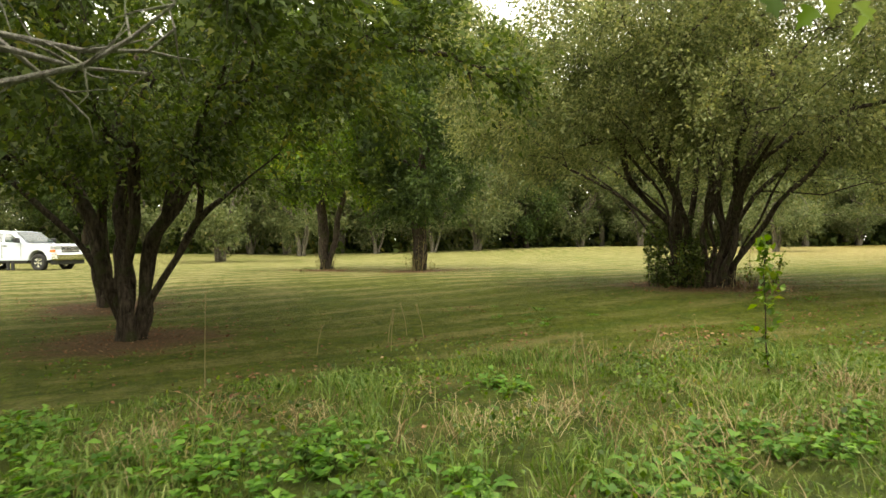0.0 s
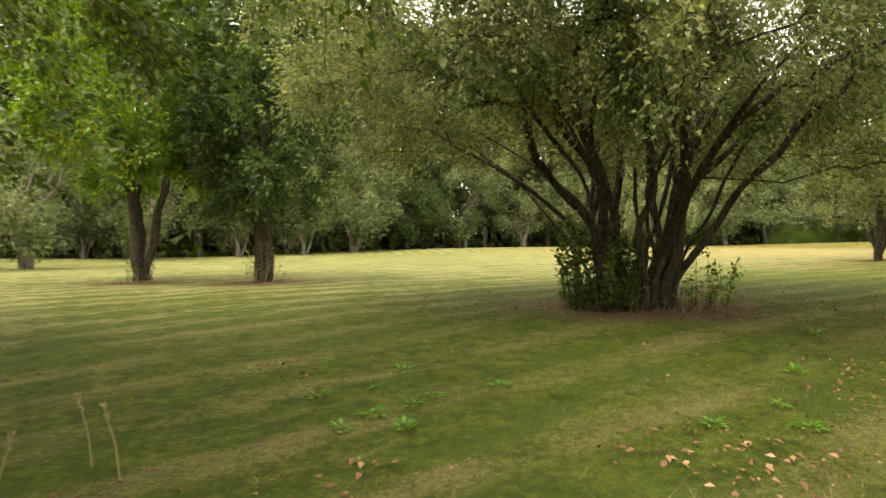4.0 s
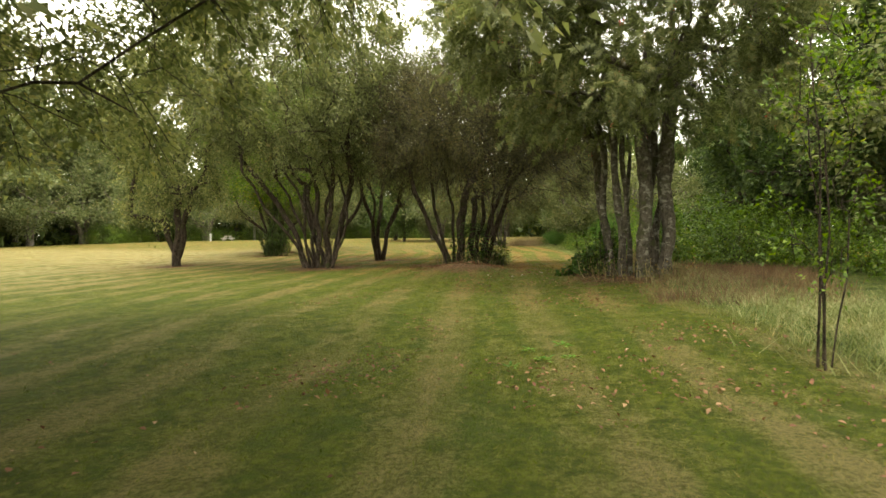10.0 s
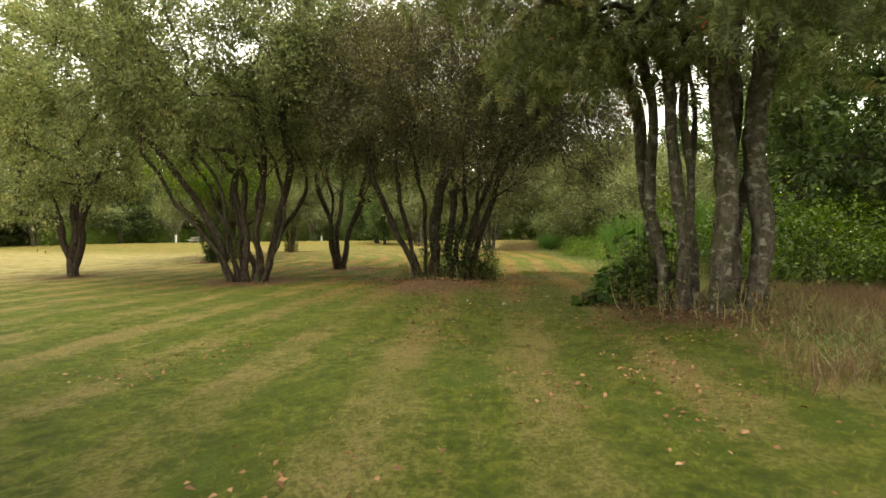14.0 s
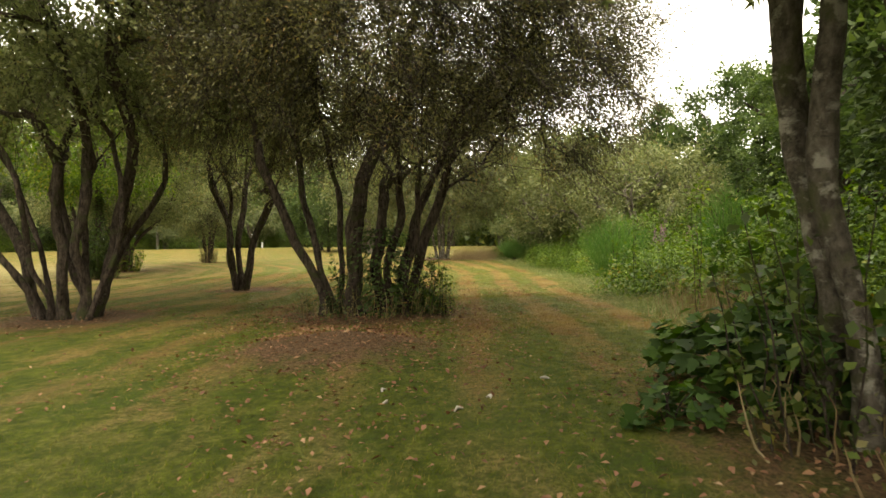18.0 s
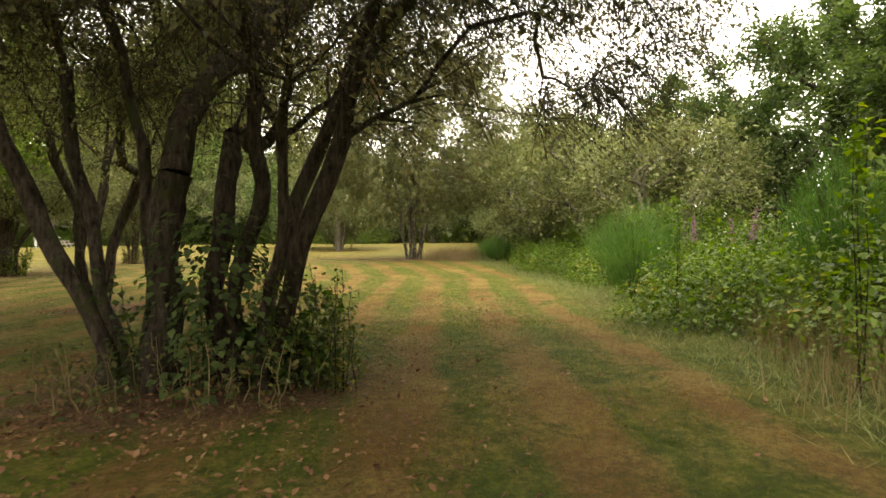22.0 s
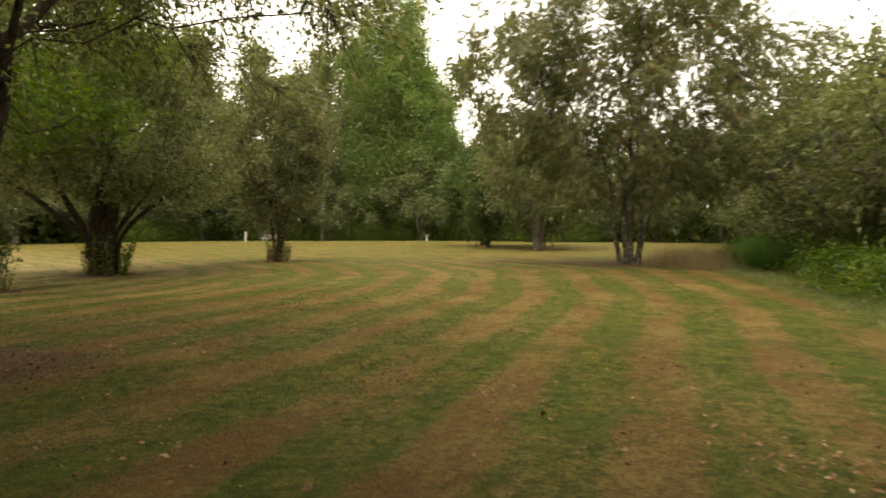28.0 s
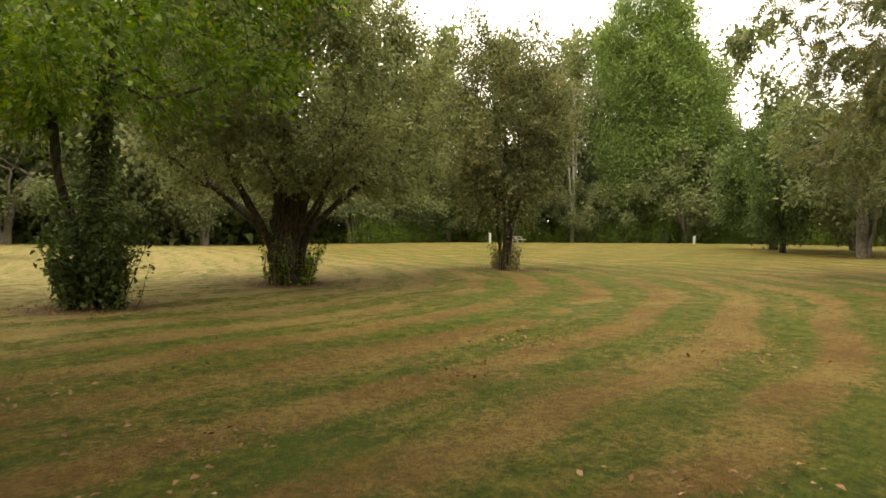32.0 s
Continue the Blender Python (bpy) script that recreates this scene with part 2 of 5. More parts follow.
TURF = turf_material("mown_turf", False)
BLADE = turf_material("grass_blades", True)
BARK_DARK = bark_material("dark_mossy_bark", (0.016, 0.011, 0.008), (0.1, 0.076, 0.056), (0.045, 0.05, 0.018), 0.54, pale=(0.13, 0.125, 0.09), pale_amount=0.62)
BARK_GREY = bark_material("grey_lichen_bark", (0.045, 0.036, 0.026), (0.15, 0.13, 0.1), (0.07, 0.072, 0.03), 0.52, 6.0, 0.6, (0.3, 0.28, 0.23), 0.54)
BARK_FAR = bark_material("pale_far_bark", (0.07, 0.06, 0.045), (0.21, 0.185, 0.14), (0.07, 0.075, 0.04), 0.55)
BARK_LICHEN = bark_material("lichen_twig", (0.12, 0.11, 0.09), (0.36, 0.34, 0.29), (0.2, 0.21, 0.14), 0.5, 14)
OLIVE = leaf_material("olive_leaves", [(0.0, (0.07, 0.088, 0.03)), (0.4, (0.16, 0.185, 0.068)), (0.7, (0.27, 0.285, 0.12)), (0.92, (0.36, 0.35, 0.15)), (1.0, (0.42, 0.38, 0.12))], deep=0.92)
GREEN = leaf_material("green_leaves", [(0.0, (0.055, 0.095, 0.016)), (0.4, (0.12, 0.2, 0.03)), (0.75, (0.21, 0.3, 0.05)), (1.0, (0.4, 0.37, 0.07))])
MIDGREEN = leaf_material("mid_green_leaves", [(0.0, (0.04, 0.06, 0.014)), (0.45, (0.085, 0.125, 0.027)), (0.8, (0.17, 0.215, 0.05)), (1.0, (0.33, 0.3, 0.07))], 0.5, 0.4)
DARKGREEN = leaf_material("dark_green_leaves", [(0.0, (0.04, 0.066, 0.02)), (0.5, (0.085, 0.13, 0.036)), (1.0, (0.17, 0.225, 0.065))], 0.62, 0.42, 0.72)
GREYGREEN = leaf_material("grey_green_leaves", [(0.0, (0.085, 0.1, 0.04)), (0.45, (0.18, 0.2, 0.078)), (0.8, (0.27, 0.3, 0.135)), (1.0, (0.32, 0.26, 0.11))])
RUSSET = leaf_material("russet_leaves", [(0.0, (0.085, 0.088, 0.033)), (0.45, (0.175, 0.17, 0.068)), (0.8, (0.27, 0.235, 0.1)), (1.0, (0.4, 0.19, 0.06))])
ROWANLEAF = leaf_material("rowan_leaves", [(0.0, (0.08, 0.097, 0.038)), (0.45, (0.172, 0.19, 0.076)), (0.8, (0.262, 0.268, 0.12)), (1.0, (0.37, 0.23, 0.085))], deep=0.68)
BRAMBLE = leaf_material("bramble_leaves", [(0.0, (0.035, 0.062, 0.013)), (0.45, (0.085, 0.145, 0.024)), (0.85, (0.2, 0.285, 0.05)), (1.0, (0.33, 0.25, 0.06))], 0.4)
FARLEAF = leaf_material("far_grey_leaves", [(0.0, (0.08, 0.105, 0.042)), (0.45, (0.165, 0.195, 0.082)), (0.8, (0.24, 0.265, 0.12)), (1.0, (0.3, 0.27, 0.125))], deep=0.82)
POPLAR = leaf_material("poplar_leaves", [(0.0, (0.08, 0.12, 0.036)), (0.5, (0.16, 0.225, 0.068)), (1.0, (0.26, 0.33, 0.11))], deep=1.0)
BROOM = leaf_material("broom_stems", [(0.0, (0.07, 0.16, 0.035)), (0.6, (0.17, 0.32, 0.075)), (1.0, (0.27, 0.42, 0.12))], deep=0.55)
DRYLEAF = leaf_material("dry_fallen_leaves", [(0.0, (0.09, 0.04, 0.022)), (0.5, (0.2, 0.095, 0.05)), (0.85, (0.3, 0.17, 0.09)), (1.0, (0.4, 0.28, 0.16))], 0.7, 0.15, 0.9)
DRYSTALK = leaf_material("dry_stalks", [(0.0, (0.16, 0.1, 0.05)), (0.5, (0.3, 0.22, 0.11)), (1.0, (0.42, 0.35, 0.2))], 0.7, 0.2)
WILD = leaf_material("wild_grass", [(0.0, (0.1, 0.14, 0.04)), (0.45, (0.22, 0.25, 0.085)), (0.75, (0.34, 0.34, 0.16)), (1.0, (0.5, 0.4, 0.2))], 0.6, 0.3)
LUSH = leaf_material("lush_grass", [(0.0, (0.07, 0.135, 0.022)), (0.48, (0.155, 0.24, 0.05)), (0.85, (0.28, 0.34, 0.1)), (1.0, (0.5, 0.42, 0.21))], 0.55, 0.3)
MAPLE = leaf_material("broad_dark_leaves", [(0.0, (0.03, 0.06, 0.012)), (0.5, (0.06, 0.12, 0.022)), (1.0, (0.12, 0.2, 0.035))], 0.65, 0.4)
BROWNWEED = leaf_material("brown_weeds", [(0.0, (0.09, 0.055, 0.033)), (0.5, (0.17, 0.105, 0.06)), (0.85, (0.24, 0.17, 0.09)), (1.0, (0.16, 0.17, 0.06))], 0.7, 0.25, 1.0)
DUSKLEAF = leaf_material("dusky_brown_leaves", [(0.0, (0.035, 0.035, 0.017)), (0.45, (0.09, 0.088, 0.036)), (0.8, (0.17, 0.16, 0.062)), (1.0, (0.24, 0.16, 0.07))], 0.55, 0.36, 1.0)
BERRY = plain_material("orange_red_berries", (0.5, 0.06, 0.025), 0.35)
PINK = leaf_material("pink_flowers", [(0.0, (0.3, 0.12, 0.24)), (0.6, (0.42, 0.24, 0.34)), (1.0, (0.42, 0.34, 0.3))], 0.6, 0.3, 0.7)


# ---- the lie of the land ----
LEVELS = [(0, 0, 0), (0, -8, 0), (-5, 9, .05), (6.4, 15.7, .45), (-1, 24, .48), (-6, 28, .48), (-17, 31, .5), (4.7, 9, .2), (12, 11.7, .3), (19, 11.7, .48),
          (23.4, 12.4, .74), (20.8, 14.5, .42), (30.6, 19.4, .52), (28.3, 25.3, .45), (29, 33.3, .45), (36.2, 26.5, .42), (39, 35.7, .52), (43.5, 39.2, .6),
          (51, 40.2, .72), (58, 27.6, .74), (38, 21, .32), (45.4, 18.3, .4), (73, 39.7, .8), (84, 51.5, .95), (93, 66, 1.15), (77, 75, 1.15), (20.6, 85, 1.15), (-40, 60, 1.1), (100, 40, 1.1)]
LANES = [(-60, -28), (-25, -8), (0, 5.2), (10, 10.7), (20, 14.5), (28, 17.0), (38, 20.2), (48, 23.4), (54, 27.2), (58, 33), (61, 42), (63, 60), (64, 120)]
EDGE = [(-40, -30), (2.6, 4.2), (8, 6.6), (14.2, 8.6), (19, 10.4), (22.6, 11.6), (26, 12.4), (30.6, 13.8), (36, 15.4), (43.5, 17.3), (50, 20.2), (56.5, 23.6), (64, 27), (75, 29), (120, 34)]
MOUND = (26.1, 17.9, 0.36, 1.6)


def height(x, y):
    x, y = np.asarray(x, float), np.asarray(y, float)
    s, w = np.zeros_like(x), np.zeros_like(x)
    for a, b, c in LEVELS:
        k = ((x - a) ** 2 + (y - b) ** 2 + 4) ** -1.5
        s, w = s + k * c, w + k
    z = s / w + 0.03 * np.sin(x * 0.9 + 1.3 * np.sin(y * 0.5)) * np.sin(y * 0.8)
    return z + MOUND[2] * np.exp(-((x - MOUND[0]) ** 2 + (y - MOUND[1]) ** 2) / (0.6 * MOUND[3] ** 2))


def side_of(line, x, y, run=False):
    """Signed distance to a line of points: above zero to its left; with run, also how far along it."""
    best, sign, gone, far = np.full(np.shape(x), 1e9), np.ones(np.shape(x)), 0.0, np.zeros(np.shape(x))
    for (ax, ay), (bx, by) in zip(line, line[1:]):
        dx, dy = bx - ax, by - ay
        t = np.clip(((x - ax) * dx + (y - ay) * dy) / (dx * dx + dy * dy), 0, 1)
        ex, ey = x - ax - t * dx, y - ay - t * dy
        d = np.hypot(ex, ey)
        near = d < best
        best = np.where(near, d, best)
        sign = np.where(near, np.where(dx * ey - dy * ex >= 0, 1.0, -1.0), sign)
        far = np.where(near, gone + t * math.hypot(dx, dy), far)
        gone += math.hypot(dx, dy)
    return (best * sign, far) if run else best * sign


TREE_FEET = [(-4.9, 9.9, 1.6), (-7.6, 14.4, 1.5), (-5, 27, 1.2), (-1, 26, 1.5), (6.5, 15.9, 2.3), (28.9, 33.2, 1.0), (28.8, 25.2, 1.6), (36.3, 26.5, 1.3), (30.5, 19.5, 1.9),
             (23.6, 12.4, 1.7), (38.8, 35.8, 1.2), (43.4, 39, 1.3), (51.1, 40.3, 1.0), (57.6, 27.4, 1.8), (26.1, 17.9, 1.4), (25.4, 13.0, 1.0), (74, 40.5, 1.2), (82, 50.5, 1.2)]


def turf_values(x, y):
    lane, run = side_of(LANES, x, y, True)
    off = side_of(EDGE, x, y)
    wild = np.clip(0.5 - off / 0.8, 0, 1) * np.clip((x + 40) / 8, 0, 1)
    start = np.clip(1.6 - np.hypot((x - 0.8) / 6.0, (y - 2.2) / 4.4), 0, 1) * 0.8
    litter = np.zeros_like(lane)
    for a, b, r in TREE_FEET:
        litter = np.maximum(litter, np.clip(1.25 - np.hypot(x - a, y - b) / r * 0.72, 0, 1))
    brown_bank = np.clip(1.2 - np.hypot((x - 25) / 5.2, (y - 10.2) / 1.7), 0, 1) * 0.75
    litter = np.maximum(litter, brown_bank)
    hay = np.clip((lane - 9) / 9, 0, 1) * np.clip((95 - np.hypot(x - 30, y - 40)) / 20, 0, 1)
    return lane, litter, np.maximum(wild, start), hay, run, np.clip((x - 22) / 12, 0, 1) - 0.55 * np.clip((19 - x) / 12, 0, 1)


def mesh_of(name, verts, faces, material, values=None, smooth=False):
    me = bpy.data.meshes.new(name)
    verts = np.asarray(verts, np.float32)
    faces = np.asarray(faces, np.int32)
    me.vertices.add(len(verts))
    me.vertices.foreach_set("co", verts.ravel())
    me.loops.add(faces.size)
    me.loops.foreach_set("vertex_index", faces.ravel())
    me.polygons.add(len(faces))
    me.polygons.foreach_set("loop_start", np.arange(0, faces.size, faces.shape[1], dtype=np.int32))
    if smooth:
        me.polygons.foreach_set("use_smooth", np.ones(len(faces), bool))
    for key, v in (values or {}).items():
        me.attributes.new(key, "FLOAT", "POINT").data.foreach_set("value", np.asarray(v, np.float32))
    me.materials.append(material)
    me.update()
    me.validate()
    return me


def grid_steps(lo, hi, fine_step, far):
    core = list(np.arange(lo, hi, fine_step))
    out, d = [], fine_step
    a, b = lo, core[-1]
    while b < far:
        d *= 1.35
        a, b = a - d, b + d
        out.append((a, b))
    return np.array([p[0] for p in out][::-1] + core + [p[1] for p in out])


gx, gy = grid_steps(-26, 98, 0.65, 1500), grid_steps(-8, 92, 0.65, 1500)
X, Y = np.meshgrid(gx, gy)
Z = height(X, Y)
nx, ny = len(gx), len(gy)
idx = np.arange(nx * ny).reshape(ny, nx)
quads = np.stack([idx[:-1, :-1], idx[:-1, 1:], idx[1:, 1:], idx[1:, :-1]], -1).reshape(-1, 4)
vals = turf_values(X.ravel(), Y.ravel())
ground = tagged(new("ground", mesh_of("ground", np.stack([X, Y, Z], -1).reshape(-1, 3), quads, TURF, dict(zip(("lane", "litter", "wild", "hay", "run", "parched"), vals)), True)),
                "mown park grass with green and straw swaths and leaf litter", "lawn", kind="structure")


# ---- makers ----
def part(name, me, parent, label=""):
    ob = new(name, me)
    ob.parent = parent
    if label:
        ob["label"] = label
    return ob


def thing(name, x, y, label, category, group="", kind="", z=None, turn=0, size=1.0):
    ob = new(name)
    ob.empty_display_size = 0.2
    ob.location = (x, y, float(height(x, y)) - 0.02 if z is None else z)
    ob.rotation_euler = (0, 0, radians(turn))
    ob.scale = (size, size, size)
    return tagged(ob, label, category, group, kind)


def tube(points, radii, sides, rng=None, rough=0.0):
    """Rings round a line of points; verts and quads."""
    p = np.asarray(points, float)
    r = np.asarray(radii, float)
    t = np.gradient(p, axis=0)
    t /= np.linalg.norm(t, axis=1)[:, None] + 1e-9
    ref = np.array([0.31, 0.95, 0.05]) if abs(t[0][2]) > 0.6 else np.array([0.1, 0.05, 1.0])
    u = np.cross(t, ref)
    u /= np.linalg.norm(u, axis=1)[:, None] + 1e-9
    v = np.cross(t, u)
    a = np.linspace(0, 2 * np.pi, sides, endpoint=False)
    rr = r[:, None] * np.ones(sides)
    if rough and rng is not None:
        flute = 1 + rough * np.sin(a * 3 + rng.uniform(0, 6)) * 0.6
        rr = rr * flute[None, :] * (1 + rough * rng.uniform(-0.6, 0.6, rr.shape))
    ring = p[:, None, :] + rr[:, :, None] * (np.cos(a)[None, :, None] * u[:, None, :] + np.sin(a)[None, :, None] * v[:, None, :])
    k = len(p)
    i = np.arange(k * sides).reshape(k, sides)
    q = np.stack([i[:-1], np.roll(i[:-1], -1, 1), np.roll(i[1:], -1, 1), i[1:]], -1).reshape(-1, 4)
    return ring.reshape(-1, 3), q


def trunk_tube(points, radii, sides, rng, rough=0.14):
    """A stem with close rings: smooth bends, lumps, knots, flutes and a lobed root flare."""
    p, r = np.asarray(points, float), np.asarray(radii, float)
    k = len(p)
    q = np.linspace(0, k - 1, (k - 1) * 4 + 1)
    i = np.minimum(q.astype(int), k - 2)
    f = (q - i)[:, None]
    a, b, c, d = p[np.maximum(i - 1, 0)], p[i], p[i + 1], p[np.minimum(i + 2, k - 1)]
    line = 0.5 * (2 * b + (c - a) * f + (2 * a - 5 * b + 4 * c - d) * f ** 2 + (3 * b - a - 3 * c + d) * f ** 3)
    rad = np.interp(q, np.arange(k), r)
    v, quads = tube(line, np.ones(len(q)), sides)
    v = v.reshape(len(q), sides, 3)
    ang = np.linspace(0, 2 * np.pi, sides, endpoint=False)[None, :]
    h = (line[:, 2] - line[0, 2])[:, None]
    ph = rng.uniform(0, 6.28, 8)
    bumps = rough * (0.55 * np.sin(3 * ang + ph[0] + 0.7 * h) + 0.6 * np.sin(2 * ang - 3.1 * h + ph[1]) + 0.5 * np.sin(ang + 5.3 * h + ph[2]) + 0.4 * np.sin(4 * ang + 8.0 * h + ph[3]) + 0.35 * np.sin(11.0 * h + ph[4]))
    for _ in range(2):
        ka, kh = rng.uniform(0, 6.28), rng.uniform(0.4, max(0.6, float(h.max())))
        bumps = bumps + 0.28 * np.exp(-((1 - np.cos(ang - ka)) * 3 + ((h - kh) / 0.1) ** 2))
    flare = 0.3 * np.exp(-np.maximum(h - 0.1, 0) / 0.13) * (0.75 + 0.5 * np.cos(3 * ang + ph[5]))
    scale = rad[:, None] * (1 + bumps + flare + rng.uniform(-0.3, 0.3, bumps.shape) * rough)
    v = line[:, None, :] + (v - line[:, None, :]) * scale[:, :, None]
    return v.reshape(-1, 3), quads


def joined(pieces):
    vs, fs, k = [], [], 0
    for v, f in pieces:
        vs.append(v)
        fs.append(f + k)
        k += len(v)
    return np.concatenate(vs), np.concatenate(fs)


def leaf_quads(centres, axes, normals, lengths, widths):
    """Pointed leaves folded along the middle, one quad each."""
    axes = axes / (np.linalg.norm(axes, axis=1)[:, None] + 1e-9)
    side = np.cross(axes, normals)
    side /= np.linalg.norm(side, axis=1)[:, None] + 1e-9
    up = np.cross(side, axes)
    L, W = lengths[:, None], widths[:, None]
    a = centres
    b = centres + axes * L * 0.45 + side * W * 0.5 + up * W * 0.16
    c = centres + axes * L - up * L * 0.12
    d = centres + axes * L * 0.45 - side * W * 0.5 + up * W * 0.16
    v = np.stack([a, b, c, d], 1).reshape(-1, 3)
    return v, np.arange(len(v)).reshape(-1, 4)


def lobed_leaves(centres, axes, normals, lengths, widths):
    """Broad leaves with five lobes, slightly folded along the middle."""
    a = axes / (np.linalg.norm(axes, axis=1)[:, None] + 1e-9)
    s = np.cross(a, normals)
    s /= np.linalg.norm(s, axis=1)[:, None] + 1e-9
    up = np.cross(s, a)
    half = [(.05, .3), (.22, .52), (.38, .27), (.64, .42), (.68, .17)]
    rim = [(0, 0)] + half + [(1, 0)] + [(u, -w) for u, w in half[::-1]]
    grid = np.array([(.4, 0)] + rim)
    v = centres[:, None] + lengths[:, None, None] * ((grid[:, 0] - .5)[None, :, None] * a[:, None] + (np.abs(grid[:, 1]) * .25)[None, :, None] * up[:, None]) + (widths * 1.1)[:, None, None] * grid[:, 1][None, :, None] * s[:, None]
    n, k = len(rim), len(centres)
    f = np.array([[0, 1 + i, 1 + (i + 1) % n] for i in range(n)])
    return v.reshape(-1, 3), ((np.arange(k) * (n + 1))[:, None, None] + f).reshape(-1, 3)


def leaf_tris(centres, axes, normals, lengths, widths):
    """Small pointed leaves, one triangle each."""
    axes = axes / (np.linalg.norm(axes, axis=1)[:, None] + 1e-9)
    side = np.cross(axes, normals)
    side /= np.linalg.norm(side, axis=1)[:, None] + 1e-9
    W = widths[:, None] * 0.5
    v = np.stack([centres - side * W, centres + side * W, centres + axes * lengths[:, None]], 1).reshape(-1, 3)
    return v, np.arange(len(v)).reshape(-1, 3)


def feather_leaves(rng, centres, axes, normals, lengths, pairs=5):
    """Compound leaves: leaflets in pairs along a stalk and one at its end, a triangle each."""
    a = axes / (np.linalg.norm(axes, axis=1)[:, None] + 1e-9)
    s = np.cross(a, normals)
    s /= np.linalg.norm(s, axis=1)[:, None] + 1e-9
    up = np.cross(s, a)
    cs, ax, no, le = [], [], [], []
    for j in range(pairs):
        u = 0.2 + 0.7 * j / (pairs - 1)
        for side in (-1, 1):
            cs.append(centres + a * (lengths * u)[:, None] - up * (lengths * 0.22 * u * u)[:, None])
            ax.append(s * side + a * 0.45 - up * 0.25)
            no.append(up)
            le.append(lengths * (0.42 - 0.12 * abs(u - 0.5)))
    cs.append(centres + a * lengths[:, None] * 0.95 - up * (lengths * 0.2)[:, None])
    ax.append(a - up * 0.3)
    no.append(up)
    le.append(lengths * 0.36)
    c, x, n, L = np.concatenate(cs), np.concatenate(ax), np.concatenate(no), np.concatenate(le)
    return leaf_tris(c, x + rand_dirs(rng, len(c)) * 0.12, n, L, L * 0.42)


def rand_dirs(rng, k):
    d = rng.normal(size=(k, 3))
    return d / (np.linalg.norm(d, axis=1)[:, None] + 1e-9)


def grow(rng, stems, centre, radii, targets, fork, droop, twig_len, twigs, open_heart=0.4, skirt=0.0, seg=0.42, arc_power=1.25, forks=0, bare=0.0):
    """Stems, then boughs that reach for points spread through the crown, then twigs. stems: (foot x, y, top x, y, z, radius, bend)."""
    pos, par, stem_of, chains = [], [], [], []
    for s, (bx, by, tx, ty, tz, rad, bend) in enumerate(stems):
        k = max(6, int(tz / 0.4))
        u = np.linspace(0, 1, k)
        ph = rng.uniform(0, 6, 4)
        shake = 0.045 * min(1.0, rad / 0.05)
        wx = bend * np.sin(u * 5 + ph[0]) * u * (1.2 - u) + shake * np.sin(u * 13 + ph[1])
        wy = bend * np.sin(u * 5 + ph[2]) * u * (1.2 - u) + shake * np.sin(u * 13 + ph[3])
        arc = u ** arc_power
        line = np.stack([bx + (tx - bx) * arc + wx, by + (ty - by) * arc + wy, -0.12 + (tz + 0.12) * u], -1)
        ids = []
        for j, q in enumerate(line):
            par.append(len(pos) - 1 if j else -1)
            pos.append(q)
            stem_of.append(s)
            ids.append(len(pos) - 1)
        chains.append((ids, s, 0))
    P = np.zeros((40000, 3))
    P[:len(pos)] = pos
    D = np.zeros((40000, 3))
    D[:] = (0, 0, 1)
    for i in range(len(pos)):
        if par[i] >= 0:
            d = P[i] - P[par[i]]
            D[i] = d / (np.linalg.norm(d) + 1e-9)
    n = len(pos)
    goal = rand_dirs(rng, targets) * (rng.uniform(0.12, 1, targets) ** 0.42)[:, None]
    lump = 1 + 0.16 * np.sin(goal[:, 0] * 5 + 1) * np.cos(goal[:, 1] * 4 + 2) + rng.uniform(-0.12, 0.1, targets)
    goal = np.asarray(centre) + goal * lump[:, None] * np.asarray(radii)
    goal[:, 2] = np.where(goal[:, 2] < skirt, skirt + (skirt - goal[:, 2]) * 0.4, goal[:, 2])
    order = np.argsort(np.linalg.norm(goal - np.array([centre[0], centre[1], fork]), axis=1))
    tips = [ids[-1] for ids, s, o in chains if o == 0]
    forced = [(i, P[i] + (D[i] * 0.9 + rand_dirs(rng, 1)[0] * np.array([0.75, 0.75, 0.3]) + np.array([0, 0, 0.3])) * rng.uniform(0.9, 1.8)) for i in tips for _ in range(forks)]
    for root_node, g in forced + [(-1, q) for q in goal[order]]:
        w = g - P[:n]
        d = np.linalg.norm(w, axis=1) + 1e-6
        cosine = (w * D[:n]).sum(1) / d
        cost = d * (1.55 - 0.75 * cosine) + np.where(P[:n, 2] < fork, 3 + 4 * (fork - P[:n, 2]), 0)
        i = int(np.argmin(cost)) if root_node < 0 else root_node
        k = max(2, int(d[i] / seg))
        a, b = P[i], g
        mid = a + (D[i] * 0.45 + w[i] / d[i] * 0.55) * d[i] * 0.5 + rng.normal(size=3) * d[i] * 0.06 + np.array([0, 0, 0.07 * d[i]])
        u = np.linspace(0, 1, k + 1)[1:, None]
        line = (1 - u) ** 2 * a + 2 * u * (1 - u) * mid + u ** 2 * (b - np.array([0, 0, droop * d[i]]))
        line += rng.normal(size=line.shape) * 0.03
        ids = [i]
        for q in line:
            par.append(ids[-1])
            stem_of.append(stem_of[i])
            P[n] = q
            t = q - P[ids[-1]]
            D[n] = t / (np.linalg.norm(t) + 1e-9)
            ids.append(n)
            n += 1
        chains.append((ids, stem_of[i], 1))
    woody = n
    able = np.array([i for ids, s, o in chains if o for i in ids[1:]])
    able = able[P[able, 2] > max(fork * 0.55, skirt)]
    rho = np.linalg.norm((P[able] - np.asarray(centre)) / np.asarray(radii), axis=1)
    weight = np.clip((rho - open_heart) / 0.35, 0.03, 1.0)
    flat = np.hypot((P[able, 0] - centre[0]) / radii[0], (P[able, 1] - centre[1]) / radii[1])
